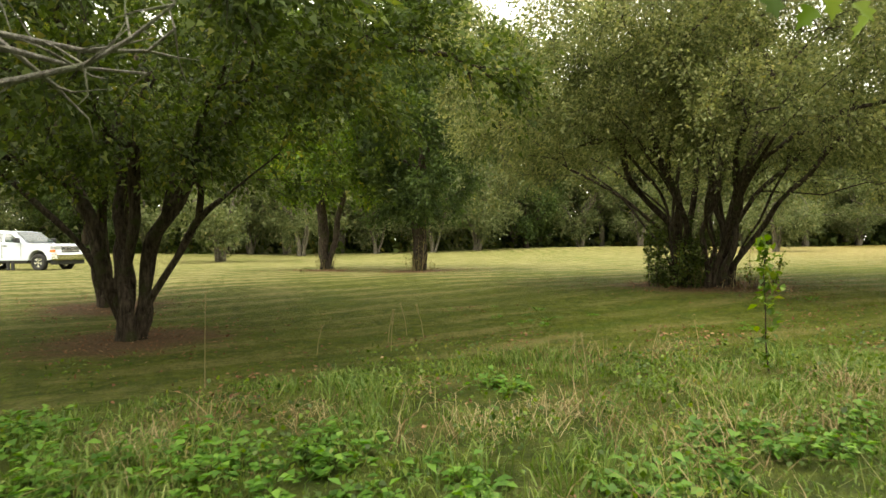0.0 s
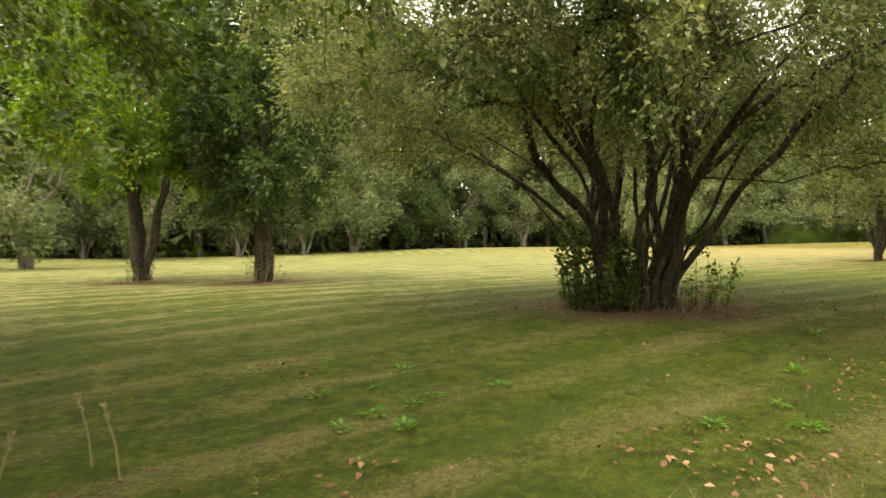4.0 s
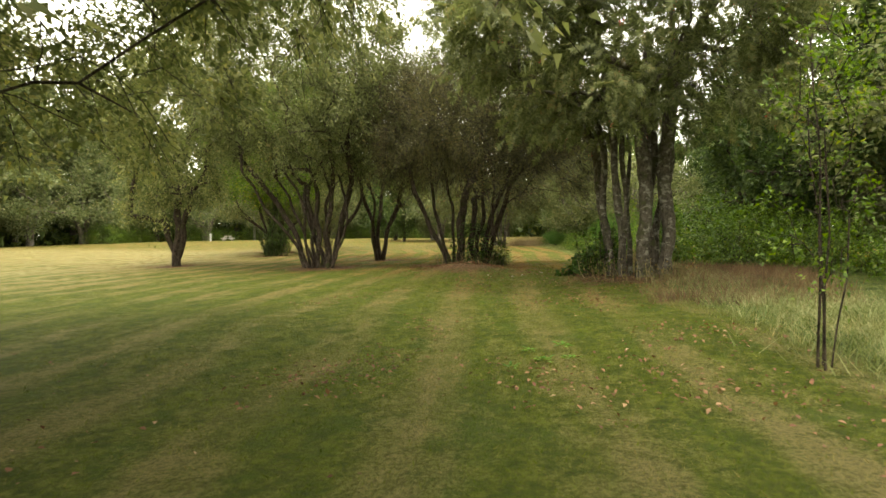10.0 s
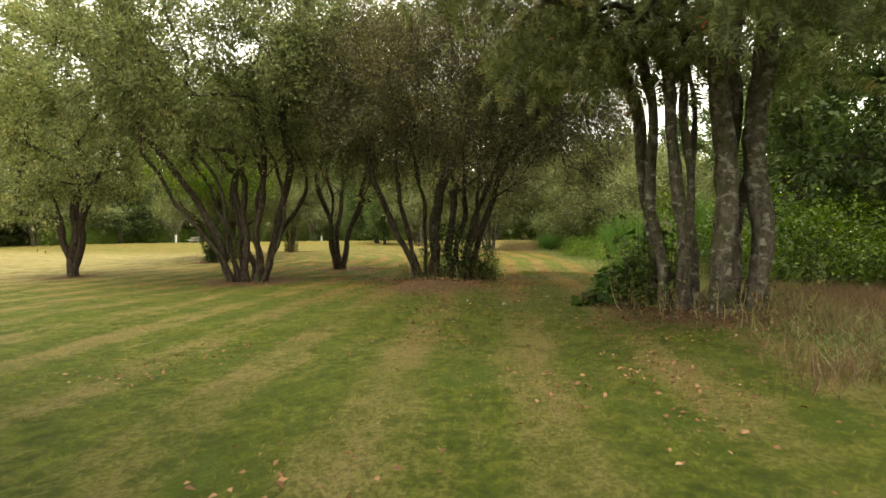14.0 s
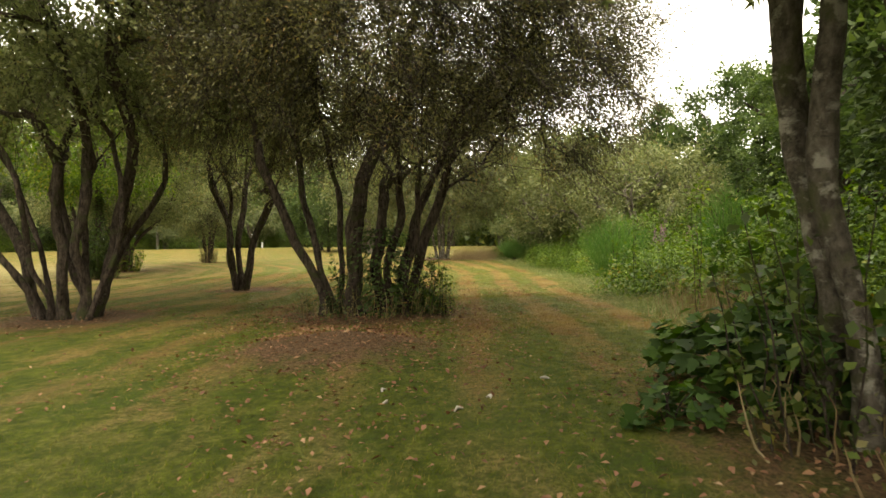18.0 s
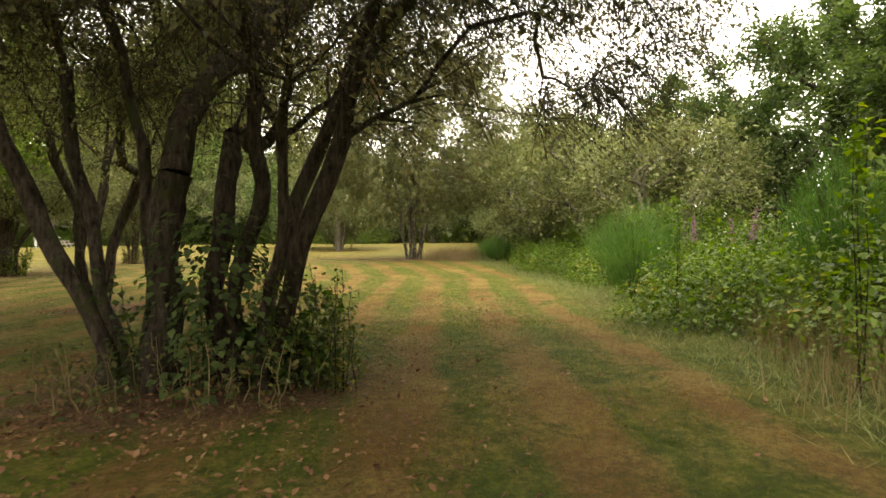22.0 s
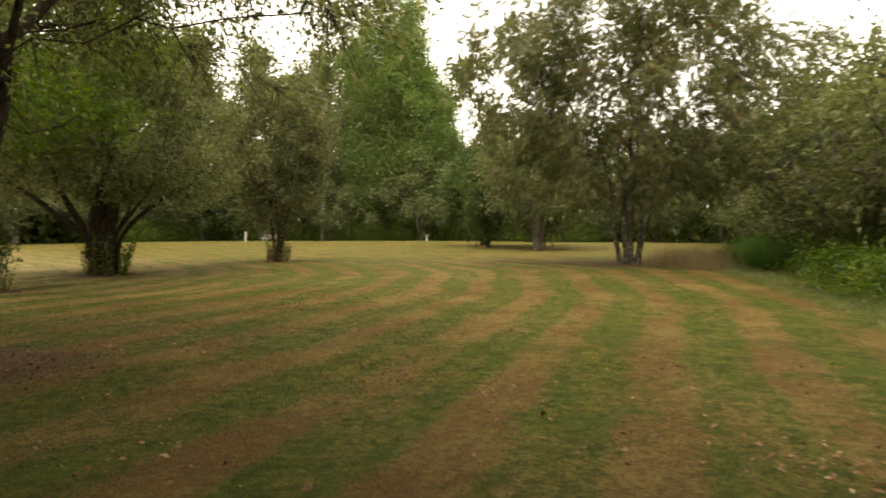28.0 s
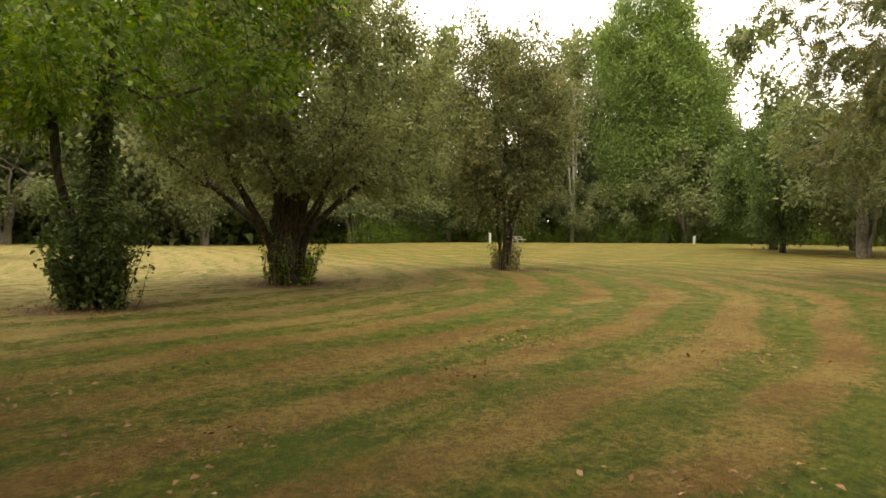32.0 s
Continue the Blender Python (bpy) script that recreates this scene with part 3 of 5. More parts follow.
    weight *= np.where(flat > 0.74, 1, np.clip((P[able, 2] - bare) / 1.3, 0.08, 1))
    start = rng.choice(able, twigs, p=weight / weight.sum())
    out = P[start] - np.asarray(centre)
    out /= np.linalg.norm(out, axis=1)[:, None] + 1e-9
    way = D[start] * 0.5 + out * 0.5 + rand_dirs(rng, twigs) * 0.9 + np.array([0, 0, -droop])
    way /= np.linalg.norm(way, axis=1)[:, None] + 1e-9
    length = twig_len * rng.uniform(0.5, 1.4, twigs)
    m1 = P[start] + way * length[:, None] * 0.5 + rng.normal(size=(twigs, 3)) * 0.02
    m2 = P[start] + way * length[:, None] + rng.normal(size=(twigs, 3)) * 0.03 - np.array([0, 0, 0.12]) * length[:, None]
    load = np.full(n, 0.02)
    np.add.at(load, start, 1.0)
    for i in range(woody - 1, -1, -1):
        if par[i] >= 0:
            load[par[i]] += load[i]
    return P[:n], chains, load, (P[start], m1, m2)


def tree(name, x, y, label, category, stems, centre, radii, leaf_mat, bark, seed, targets=170, twigs=1500, per_twig=12, leaf=0.075, fork=1.4, droop=0.0,
         twig_len=0.7, group="", turn=0, berries=0, size=1.0, z=None, kind="", crown_label="", twig_wood=True, spread=0.13, open_heart=0.4, fine=True, skirt=0.0, arc_power=1.25, forks=0, bare=-9.0, feather=0):
    rng = np.random.default_rng(seed)
    if twig_wood:
        twigs, leaf, targets = int(twigs * 1.8), leaf * (1.22 if fine else 1.3), int(targets * 1.3)
        per_twig = int(per_twig * (1.7 if fine else 1.15))
    P, chains, load, (t0, t1, t2) = grow(rng, stems, centre, radii, targets, fork, droop, twig_len, twigs, open_heart, skirt, 0.42 if twig_wood else 1.1, arc_power, forks, bare)
    root = thing(name, x, y, label, category, group, kind, z, turn, size)
    foot = {s: load[ids[0]] for ids, s, o in chains if o == 0}
    boughs = []
    for ids, s, o in chains:
        R = stems[s][5]
        r = np.maximum(R * (load[ids] / foot[s]) ** (0.78 if o and twig_wood else 0.6), 0.005 if twig_wood else 0.03)
        if o == 0:
            flare = np.ones(len(ids))
            flare[0], flare[1] = 1.25, 1.08
            floor = R * np.linspace(1, 0.3, len(ids))
            ring = np.maximum(r, floor * 0.75) * flare
            me = mesh_of("stem", *(trunk_tube(P[ids], ring, 14, rng) if twig_wood else tube(P[ids], ring, 6, rng, 0.1)), bark, smooth=True)
            part("stem", me, root)
        else:
            r[0] = min(r[0], r[1] * 1.3)
            piece = tube(P[ids], r, 7 if r[0] > 0.045 else (5 if r[0] > 0.02 and twig_wood else (4 if twig_wood else 3)))
            if twig_wood and r[0] > 0.03:
                part("limb", mesh_of("limb", *piece, bark, smooth=True), root)
            else:
                boughs.append(piece)
    if boughs:
        part("branchwork", mesh_of("branchwork", *joined(boughs), bark, smooth=True), root)["kind"] = "stuff"
    high = t2[:, 2] > skirt * .86
    t0, t1, t2 = t0[high], t1[high], t2[high]
    if twig_wood:
        w0, w2 = (t0, t2) if bare > 3.3 else (t0[::2], t2[::2])
        k = len(w0)
        a = np.linspace(0, 2 * np.pi, 3, endpoint=False)
        off = np.stack([np.cos(a), np.sin(a), 0.4 * np.cos(2 * a)], -1)
        v = np.stack([w0[:, None] + off * 0.007, w2[:, None] + off * 0.003], 1).reshape(-1, 3)
        q = np.array([[0, 1, 4, 3], [1, 2, 5, 4], [2, 0, 3, 5]])[None]
        part("twig_spray", mesh_of("twig_spray", v, ((np.arange(k) * 6)[:, None, None] + q).reshape(-1, 4), bark), root)["kind"] = "stuff"
    if feather:
        per_twig = feather
    k = len(t0) * per_twig
    i = np.repeat(np.arange(len(t0)), per_twig)
    u = rng.uniform(0.1, 1.05, k)[:, None]
    c = (1 - u) ** 2 * t0[i] + 2 * u * (1 - u) * t1[i] + u ** 2 * t2[i] + rng.normal(size=(k, 3)) * spread
    c[:, 2] = np.maximum(c[:, 2], skirt * .84 + rng.uniform(0, .2, k))
    ax = (t2 - t0)[i] * 1.2 + rand_dirs(rng, k) * 0.9 * twig_len + np.array([0, 0, -0.25 * twig_len])
    nrm = rand_dirs(rng, k) * 0.9 + np.array([0, 0, 0.8])
    L = leaf * rng.uniform(0.6, 1.35, k)
    if feather:
        part("crown", mesh_of("crown", *feather_leaves(rng, c, ax, nrm, L), leaf_mat), root, crown_label)
    else:
        part("crown", mesh_of("crown", *(leaf_tris if fine else leaf_quads)(c, ax, nrm, L, L * rng.uniform(0.5, 0.8, k)), leaf_mat), root, crown_label)
    if berries:
        js = rng.choice(len(t0), berries)
        pts = np.repeat(t2[js], 7, 0) + rng.normal(size=(berries * 7, 3)) * 0.035
        o = np.array([[1, 0, 0], [0, 1, 0], [-1, 0, 0], [0, -1, 0], [0, 0, 1], [0, 0, -1]]) * 0.014
        v = (pts[:, None] + o).reshape(-1, 3)
        f = np.array([[0, 1, 4], [1, 2, 4], [2, 3, 4], [3, 0, 4], [1, 0, 5], [2, 1, 5], [3, 2, 5], [0, 3, 5]])
        part("berries", mesh_of("berries", v, ((np.arange(len(pts)) * 6)[:, None, None] + f).reshape(-1, 3), BERRY), root, "orange red berry clusters")
    return root


def shoots(rng, parent, name, count, foot_r, tall, leaf, per, mat, bark, centre=(0, 0), label="", lean=0.35, least=0.45):
    """Thin upright suckers with leaves all the way up, as one part."""
    wood, cs, ax = [], [], []
    for _ in range(count):
        a, r = rng.uniform(0, 6.28), foot_r * math.sqrt(rng.uniform(0, 1))
        b = np.array([centre[0] + r * math.cos(a), centre[1] + r * math.sin(a), -0.05])
        h = tall * rng.uniform(least, 1.1)
        top = b + np.array([math.cos(a) * lean * h * rng.uniform(0, 1), math.sin(a) * lean * h * rng.uniform(0, 1), h])
        u = np.linspace(0, 1, 5)[:, None]
        line = b + (top - b) * u + rng.normal(size=(5, 3)) * 0.02
        wood.append(tube(line, np.linspace(0.009, 0.003, 5), 4))
        t = rng.uniform(0.08, 1.0, per)[:, None]
        cs.append(b + (top - b) * t + rng.normal(size=(per, 3)) * 0.05)
        ax.append(rand_dirs(rng, per) + np.array([0, 0, 0.2]))
    part("sucker_wood", mesh_of("sucker_wood", *joined(wood), bark), parent)["kind"] = "stuff"
    c, x = np.concatenate(cs), np.concatenate(ax)
    k = len(c)
    L = leaf * rng.uniform(0.6, 1.3, k)
    part(name, mesh_of(name, *leaf_quads(c, x, rand_dirs(rng, k) * 0.6 + np.array([0, 0, 1.0]), L, L * 0.65), mat), parent, label)["kind"] = "stuff"


def ivy(rng, parent, height_top, radius, count, leaf, mat, centre=(0, 0), lean=(0, 0), belly=False):
    h = rng.uniform(0, 1, count) ** 1.35 * height_top
    a = rng.uniform(0, 6.28, count)
    r = radius * (0.35 + 0.75 * rng.uniform(0, 1, count)) * (1.15 - 0.7 * h / height_top) * (1 + 0.25 * np.sin(h * 4 + a * 2))
    f = h / height_top
    if belly:
        r = radius * (0.3 + 0.75 * rng.uniform(0, 1, count)) * (0.5 + 0.75 * np.sin(np.pi * np.clip(f * 1.15, 0, 1))) * (1 + 0.3 * np.sin(h * 5 + a * 2))
    c = np.stack([centre[0] + lean[0] * f + r * np.cos(a), centre[1] + lean[1] * f + r * np.sin(a), h], -1)
    out = np.stack([np.cos(a), np.sin(a), np.full(count, -0.5)], -1) + rand_dirs(rng, count) * 0.5
    L = leaf * rng.uniform(0.6, 1.3, count)
    part("ivy", mesh_of("ivy", *leaf_quads(c, out, np.stack([np.cos(a), np.sin(a), np.ones(count)], -1), L, L * 0.8), mat), parent, "dark green ivy leaves round the stem")


def ring_stems(rng, count, foot_r, top_r, top_z, rad, bend=0.25, start=0.0):
    out = []
    for i in range(count):
        a = start + 6.283 * i / count + rng.uniform(-0.35, 0.35)
        fr, tr = foot_r * rng.uniform(0.5, 1.1), top_r * rng.uniform(0.55, 1.15)
        out.append((fr * math.cos(a), fr * math.sin(a), tr * math.cos(a), tr * math.sin(a), top_z * rng.uniform(0.8, 1.15), rad * rng.uniform(0.55, 1.6), bend))
    return out


# ---- the trees that the walk passes ----
rs = np.random.default_rng(11)
apple = tree("apple_tree", -4.9, 9.95, "spreading old tree with dark low-forked mossy stems", "tree",
             [(-.1, 0, -1.15, .2, 2.8, .095, .25), (-.03, .08, -.45, .5, 3, .08, .3), (.02, -.06, .15, -.3, 3.0, .085, .25), (.1, .03, .95, .3, 2.8, .1, .25), (.07, 0, 2.4, -.2, 2.9, .055, .15), (-.08, .08, -2.2, .2, 2.7, .05, .15), (.05, .1, .5, .8, 3.0, .06, .3)],
             (0, 0, 5.4), (5.7, 5.4, 3.0), MIDGREEN, BARK_DARK, 1, skirt=2.5, arc_power=1.7, forks=2, targets=260, twigs=3300, per_twig=12, leaf=0.08, fork=1.6, droop=.06)
tree("apple_tree", -7.7, 14.6, "old spreading tree behind its neighbour, dark stems", "tree",
     [(-.1, 0, -.8, .2, 3.2, .12, .2), (.1, .1, .5, .5, 3.6, .13, .2), (.05, -.1, .2, -.6, 3.4, .11, .2)], (0, 0, 5.4), (3.6, 3.6, 2.4), MIDGREEN, BARK_DARK, 2, targets=110, twigs=1000, per_twig=12, leaf=0.1, fork=1.6)
lichen_tree = tree("lichen_tree", -5.2, 2.6, "old tree with dead grey lichen-covered branches hanging low", "tree",
                   [(-.1, 0, -.6, -.4, 3.2, .13, .2), (.1, 0, .5, .3, 3.4, .12, .2)], (-.6, -.6, 5.0), (2.8, 2.5, 1.7), GREEN, BARK_DARK, 3, targets=36, twigs=200, per_twig=11, leaf=0.085, fork=1.8)
dead = []
for a, b, c, r in (((.3, .2, 2.0), (2.55, 1.2, 2.2), (3.7, 1.3, 2.95), .022), ((.3, .2, 2.4), (2.2, .9, 2.75), (3.2, 1.6, 2.6), .028), ((.5, .3, 2.9), (2.5, 1.1, 2.5), (3.5, 1.6, 2.9), .02),
                   ((.4, .2, 2.6), (2.2, 1.3, 3.0), (2.9, 1.5, 2.35), .03), ((1.2, .5, 2.5), (2.5, 1.2, 2.9), (3.1, 1.2, 3.3), .024)):
    a, b, c = (np.array(v) for v in (a, b, c))
    u = np.linspace(0, 1, 9)[:, None]
    line = (1 - u) ** 2 * a + 2 * u * (1 - u) * b + u ** 2 * c + rs.normal(size=(9, 3)) * .06
    dead.append(tube(line, np.linspace(r * 2.0, .009, 9), 6))
    for _ in range(16):
        i = rs.integers(2, 9)
        tip = line[i] + rand_dirs(rs, 1)[0] * rs.uniform(.2, .55)
        mid = (line[i] + tip) / 2 + rs.normal(size=3) * .04
        dead.append(tube([line[i], mid, tip], [.011, .007, .003], 4))
part("dead_branchwork", mesh_of("dead_branchwork", *joined(dead), BARK_LICHEN, smooth=True), lichen_tree, "dead grey branches with pale lichen")["kind"] = "stuff"
over = tree("young_maple", 3.7, 0.2, "young leafy tree with bright green leaves", "tree", [(0, 0, .1, .3, 3.6, .08, .2), (.1, .1, .6, -.3, 3.2, .06, .2)], (0, 0, 4.0), (2.0, 1.8, 1.3), GREEN, BARK_DARK, 4, targets=40, twigs=170, per_twig=10, leaf=0.11, fork=1.8)
sprig = np.array([[-2.5, 1.9, 2.21], [-2.38, 1.95, 2.26], [-2.3, 1.9, 2.23], [-2.2, 1.85, 2.26], [-2.6, 1.9, 2.25], [-2.25, 2.0, 2.21]])
part("sprig", mesh_of("sprig", *joined([tube([(-.2, .4, 2.9), (-1.4, 1.4, 2.75), (-2.4, 1.9, 2.28)], [.02, .01, .003], 5)]), BARK_DARK), over)
part("sprig_leaves", mesh_of("sprig_leaves", *lobed_leaves(sprig, rand_dirs(rs, 6) * .5 + np.array([0, 0, -.6]), rand_dirs(rs, 6) * .4 + np.array([0, -.6, .7]), np.full(6, .1), np.full(6, .07)), GREEN), over)

hawthorn = tree("hawthorn", 6.5, 15.9, "broad many-stemmed hawthorn with small olive leaves and suckers", "tree", ring_stems(rs, 14, .7, 1.5, 3.2, .062, .45) + ring_stems(rs, 12, .8, 3.2, 3.0, .042, .4, .2), (1.0, .1, 5.1), (7.6, 6.2, 3.6), OLIVE, BARK_DARK, 5,
                arc_power=2.1, targets=680, twigs=9600, per_twig=11, leaf=0.065, skirt=2.3, open_heart=.05, fork=1.5, droop=.08, twig_len=.6, forks=2, bare=2.8)
shoots(rs, hawthorn, "sucker_leaves", 36, .75, 1.6, .095, 110, MIDGREEN, BARK_DARK, (-.75, -.2), "green leafy suckers")
shoots(rs, hawthorn, "sucker_leaves", 9, .4, 1.3, .08, 40, GREEN, BARK_DARK, (1.35, -.2), "thin leafy shoots", .5)
shoots(rs, hawthorn, "dry_growth", 30, 1.2, .5, .06, 14, RUSSET, DRYSTALK, (0, -.4))

ash = tree("ash_tree", -5.3, 28.8, "slender dark-trunked tree with a light green crown", "tree", [(0, 0, -.3, 0, 4.2, .22, .15), (.1, 0, 1.0, .2, 4.2, .13, .15)], (0, 0, 6.7), (4.3, 4.0, 4.2), GREEN, BARK_DARK, 6, targets=120, twigs=1300, per_twig=12, leaf=0.13, fork=2.2)
yew = tree("dark_tree", -1.0, 26.5, "dense dark green tree with a straight trunk", "tree", [(0, 0, .1, 0, 6.5, .24, .1), (.15, 0, .5, .1, 4, .1, .1), (-.15, 0, -.4, .1, 3.4, .06, .1)], (0, 0, 7.0), (2.9, 2.9, 5.2), DARKGREEN, BARK_DARK, 7, targets=130, twigs=1500, per_twig=13, leaf=0.12, fork=2.2, droop=.1, skirt=2.1)
shoots(rs, yew, "dead_spray", 5, .3, 2.4, .09, 30, RUSSET, DRYSTALK, (-.1, -.8), "rust red dead spray")
shoots(rs, yew, "low_growth", 10, .6, .7, .08, 16, RUSSET, DRYSTALK, (0, 0))
shoots(rs, ash, "low_growth", 12, .5, .8, .08, 16, RUSSET, DRYSTALK, (0, 0))

tree("crab_apple", 28.95, 33.25, "small three-forked tree with a rounded olive crown", "tree", [(0, 0, -.7, 0, 3.4, .13, .15), (.03, 0, .1, .2, 3.8, .15, .15), (.05, 0, .9, -.2, 3.2, .12, .15)], (0, 0, 6.2), (3.3, 3.2, 4.4), OLIVE, BARK_DARK, 8,
     targets=120, twigs=1400, per_twig=12, leaf=0.09, fork=1.7, droop=.06, turn=-67, open_heart=.15)
tree("hawthorn", 28.8, 25.3, "many-stemmed hawthorn fanning out from a brambly foot", "tree",
     [(-.5, 0, -1.7, .2, 2.6, .1, .3), (-.25, .3, -.6, .7, 2.8, .075, .25), (0, -.2, .15, -.5, 3.0, .095, .25), (.35, .1, 1.2, .3, 2.6, .11, .3), (.4, -.2, .7, -.5, 2.9, .09, .25), (.1, .4, -.8, 1.0, 2.6, .09, .25), (.55, -.3, 1.3, -.3, 1.9, .05, .2), (-.4, .2, -1.3, .5, 2.9, .05, .35), (-.15, -.3, -.45, -.9, 2.7, .05, .35), (.15, .1, .5, .2, 3.1, .06, .3), (.45, .2, 1.6, .8, 2.8, .06, .35), (-.35, -.2, -1.9, -.6, 2.4, .06, .35)],
     (-.7, 0, 7.5), (5.2, 4.8, 4.5), GREYGREEN, BARK_DARK, 9, targets=400, twigs=3700, per_twig=12, leaf=0.08, fork=1.5, droop=.05, turn=-70, skirt=3.3, forks=2, bare=3.6, open_heart=.12)
tree("hawthorn", 36.0, 26.65, "slim dark hawthorn with three stems", "tree", [(-.12, 0, -.95, 0, 4.2, .095, .25), (0, .08, .1, .45, 4.6, .09, .25), (.12, 0, 1.6, -.2, 4.2, .105, .25), (-.05, -.1, -.35, -.5, 4.0, .06, .3)], (.7, 0, 6.2), (4.7, 4.3, 3.6), OLIVE, BARK_DARK, 10,
     targets=260, twigs=3300, per_twig=11, leaf=0.062, skirt=2.8, fork=1.9, droop=.1, turn=-70, bare=3.6, open_heart=.2)
clump = tree("hawthorn", 30.5, 19.4, "clump of dark leaning stems with a dense low crown", "tree",
             [(-.95, 0, -2.3, .2, 3.4, .085, .3), (-.8, .15, -1.6, .3, 3.2, .065, .3), (-.68, .2, -.85, .4, 3.4, .055, .25), (-.4, -.1, -.3, 0, 2.1, .15, .1), (.08, .2, .15, .3, 2.5, .1, .2), (.25, .1, .5, .05, 2.9, .075, .3), (.5, 0, 1.85, -.25, 3.4, .09, .25), (.45, .3, 1.2, .6, 3.0, .08, .3), (.62, -.3, .95, -.5, 3.0, .045, .25)],
             (.65, .6, 5.5), (4.8, 5.0, 3.4), DUSKLEAF, BARK_DARK, 12, targets=820, twigs=10000, per_twig=10, leaf=0.042, fork=1.7, droop=.11, skirt=2.6, turn=-71, twig_len=.8, open_heart=.08, forks=4, bare=3.4)
shoots(rs, clump, "sucker_leaves", 16, .9, 1.2, .085, 36, DARKGREEN, BARK_DARK, (.2, -.1), "dark green leafy shoots at the foot", .3)
ivy(rs, clump, 1.7, 1.0, 1500, .09, DARKGREEN, (.1, .1))
shoots(rs, clump, "sucker_leaves", 26, .5, 1.2, .06, 60, MIDGREEN, BARK_DARK, (1.05, 0), "heart-leaved shoots", .3)
shoots(rs, clump, "dry_growth", 70, 1.4, .6, .06, 14, RUSSET, DRYSTALK, (0, -.2))
rowan = tree("rowan", 23.5, 12.5, "tall rowan with pale grey stems and orange berries", "tree",
             [(-.3, .7, -1.0, .75, 4.6, .1, .35), (-.12, .1, -.4, .3, 5.4, .09, .15), (.12, .3, .05, .6, 5.2, .065, .15), (.3, -.25, .42, -.3, 5.4, .15, .22), (.6, .15, .8, .3, 5.2, .09, .15), (.86, -.1, 1.2, 0, 5.4, .155, .25), (-.3, .4, -.75, .7, 5, .08, .2), (.7, .45, 1.5, .7, 4.9, .09, .2), (.02, .1, -.15, .3, 5.2, .06, .2), (.47, .1, .6, .25, 5.2, .06, .2)],
             (0, -.7, 7.2), (4.7, 4.6, 3.9), GREYGREEN, BARK_GREY, 13, skirt=3.6, targets=300, twigs=3400, leaf=0.22, feather=3, spread=.12, fork=2.3, droop=.12, turn=-70, berries=150, open_heart=.1)
shoots(rs, rowan, "dry_growth", 60, 1.3, .6, .06, 14, RUSSET, DRYSTALK, (.2, -.2))
shoots(rs, rowan, "sucker_leaves", 14, .5, 1.5, .09, 30, MIDGREEN, BARK_DARK, (-.5, .2), "leafy green shoots between the stems", .3)

ivied = tree("ivied_tree", 38.8, 35.8, "tree with an ivy-clad trunk and an airy green crown", "tree", [(0, 0, .45, 0, 5.2, .13, .12), (0, .05, -1.1, .2, 4.4, .075, .12)], (.1, 0, 6.5), (3.8, 3.6, 3.2), GREEN, BARK_DARK, 14,
             targets=150, twigs=1200, per_twig=11, leaf=0.095, fork=2.5, turn=-30, skirt=3.0)
ivy(rs, ivied, 3.5, .42, 3600, .085, DARKGREEN, lean=(.3, 0), belly=True)
shoots(rs, ivied, "bushy_growth", 95, .45, 1.9, .11, 46, DARKGREEN, BARK_DARK, (.1, 0), "dense dark green leafy growth round the trunk", .5, .3)
shoots(rs, ivied, "dry_growth", 50, .7, .3, .05, 10, RUSSET, DRYSTALK, (0, 0))
shoots(rs, ivied, "low_growth", 9, .4, .9, .09, 18, MIDGREEN, BARK_DARK, (.6, -.1), "leafy low shoots", .6)
squat = tree("old_hawthorn", 43.4, 39.0, "squat hawthorn with a thick shaggy foot and a leaning crown", "tree", ring_stems(rs, 6, .28, .4, 2.0, .12, .2) + ring_stems(rs, 7, .36, 2.4, 2.9, .06, .3, .3), (.1, 0, 4.7), (4.2, 3.9, 3.2), GREYGREEN, BARK_DARK, 15, forks=3, arc_power=2.4, open_heart=.15, targets=230, twigs=2000, per_twig=12, leaf=0.085, fork=1.5, droop=.06, skirt=2.5)
shoots(rs, squat, "dry_growth", 70, .6, 1.1, .07, 12, RUSSET, DRYSTALK, (0, 0), "", .15)
shoots(rs, squat, "sucker_leaves", 30, .6, 1.4, .11, 22, GREEN, BARK_DARK, (0, -.2), "yellow green suckers", .5)
thin = tree("old_hawthorn", 51.1, 40.3, "narrow brownish tree with a bushy foot", "tree", ring_stems(rs, 5, .2, .8, 4.6, .07, .2), (0, 0, 5.0), (2.1, 2.1, 3.3), ROWANLEAF, BARK_DARK, 16, open_heart=.0, targets=180, twigs=1350, per_twig=12, leaf=0.085, fork=1.4, droop=.05, skirt=1.5)
shoots(rs, thin, "dry_growth", 50, .45, 1.1, .07, 12, RUSSET, DRYSTALK, (0, 0), "", .15)
shoots(rs, thin, "foot_leaves", 18, .45, 1.2, .11, 24, OLIVE, BARK_DARK, (0, 0), lean=.25)
far_rowan = tree("rowan", 58.0, 27.6, "tall spreading rowan with orange berries and several stems", "tree",
     [(-.4, 0, -1.4, 0, 6, .09, .15), (-.15, .1, -.5, .4, 6.5, .1, .15), (0, 0, .3, -.2, 6.8, .11, .15), (.2, .1, 1.1, .3, 6.2, .09, .15), (.35, -.1, 1.6, -.3, 5.6, .08, .15)],
     (0, 0, 7.5), (6.4, 6.2, 5.6), ROWANLEAF, BARK_GREY, 17, skirt=2.3, open_heart=.0, targets=300, twigs=2700, leaf=0.25, feather=4, spread=.2, fork=2.2, turn=-70, berries=170)

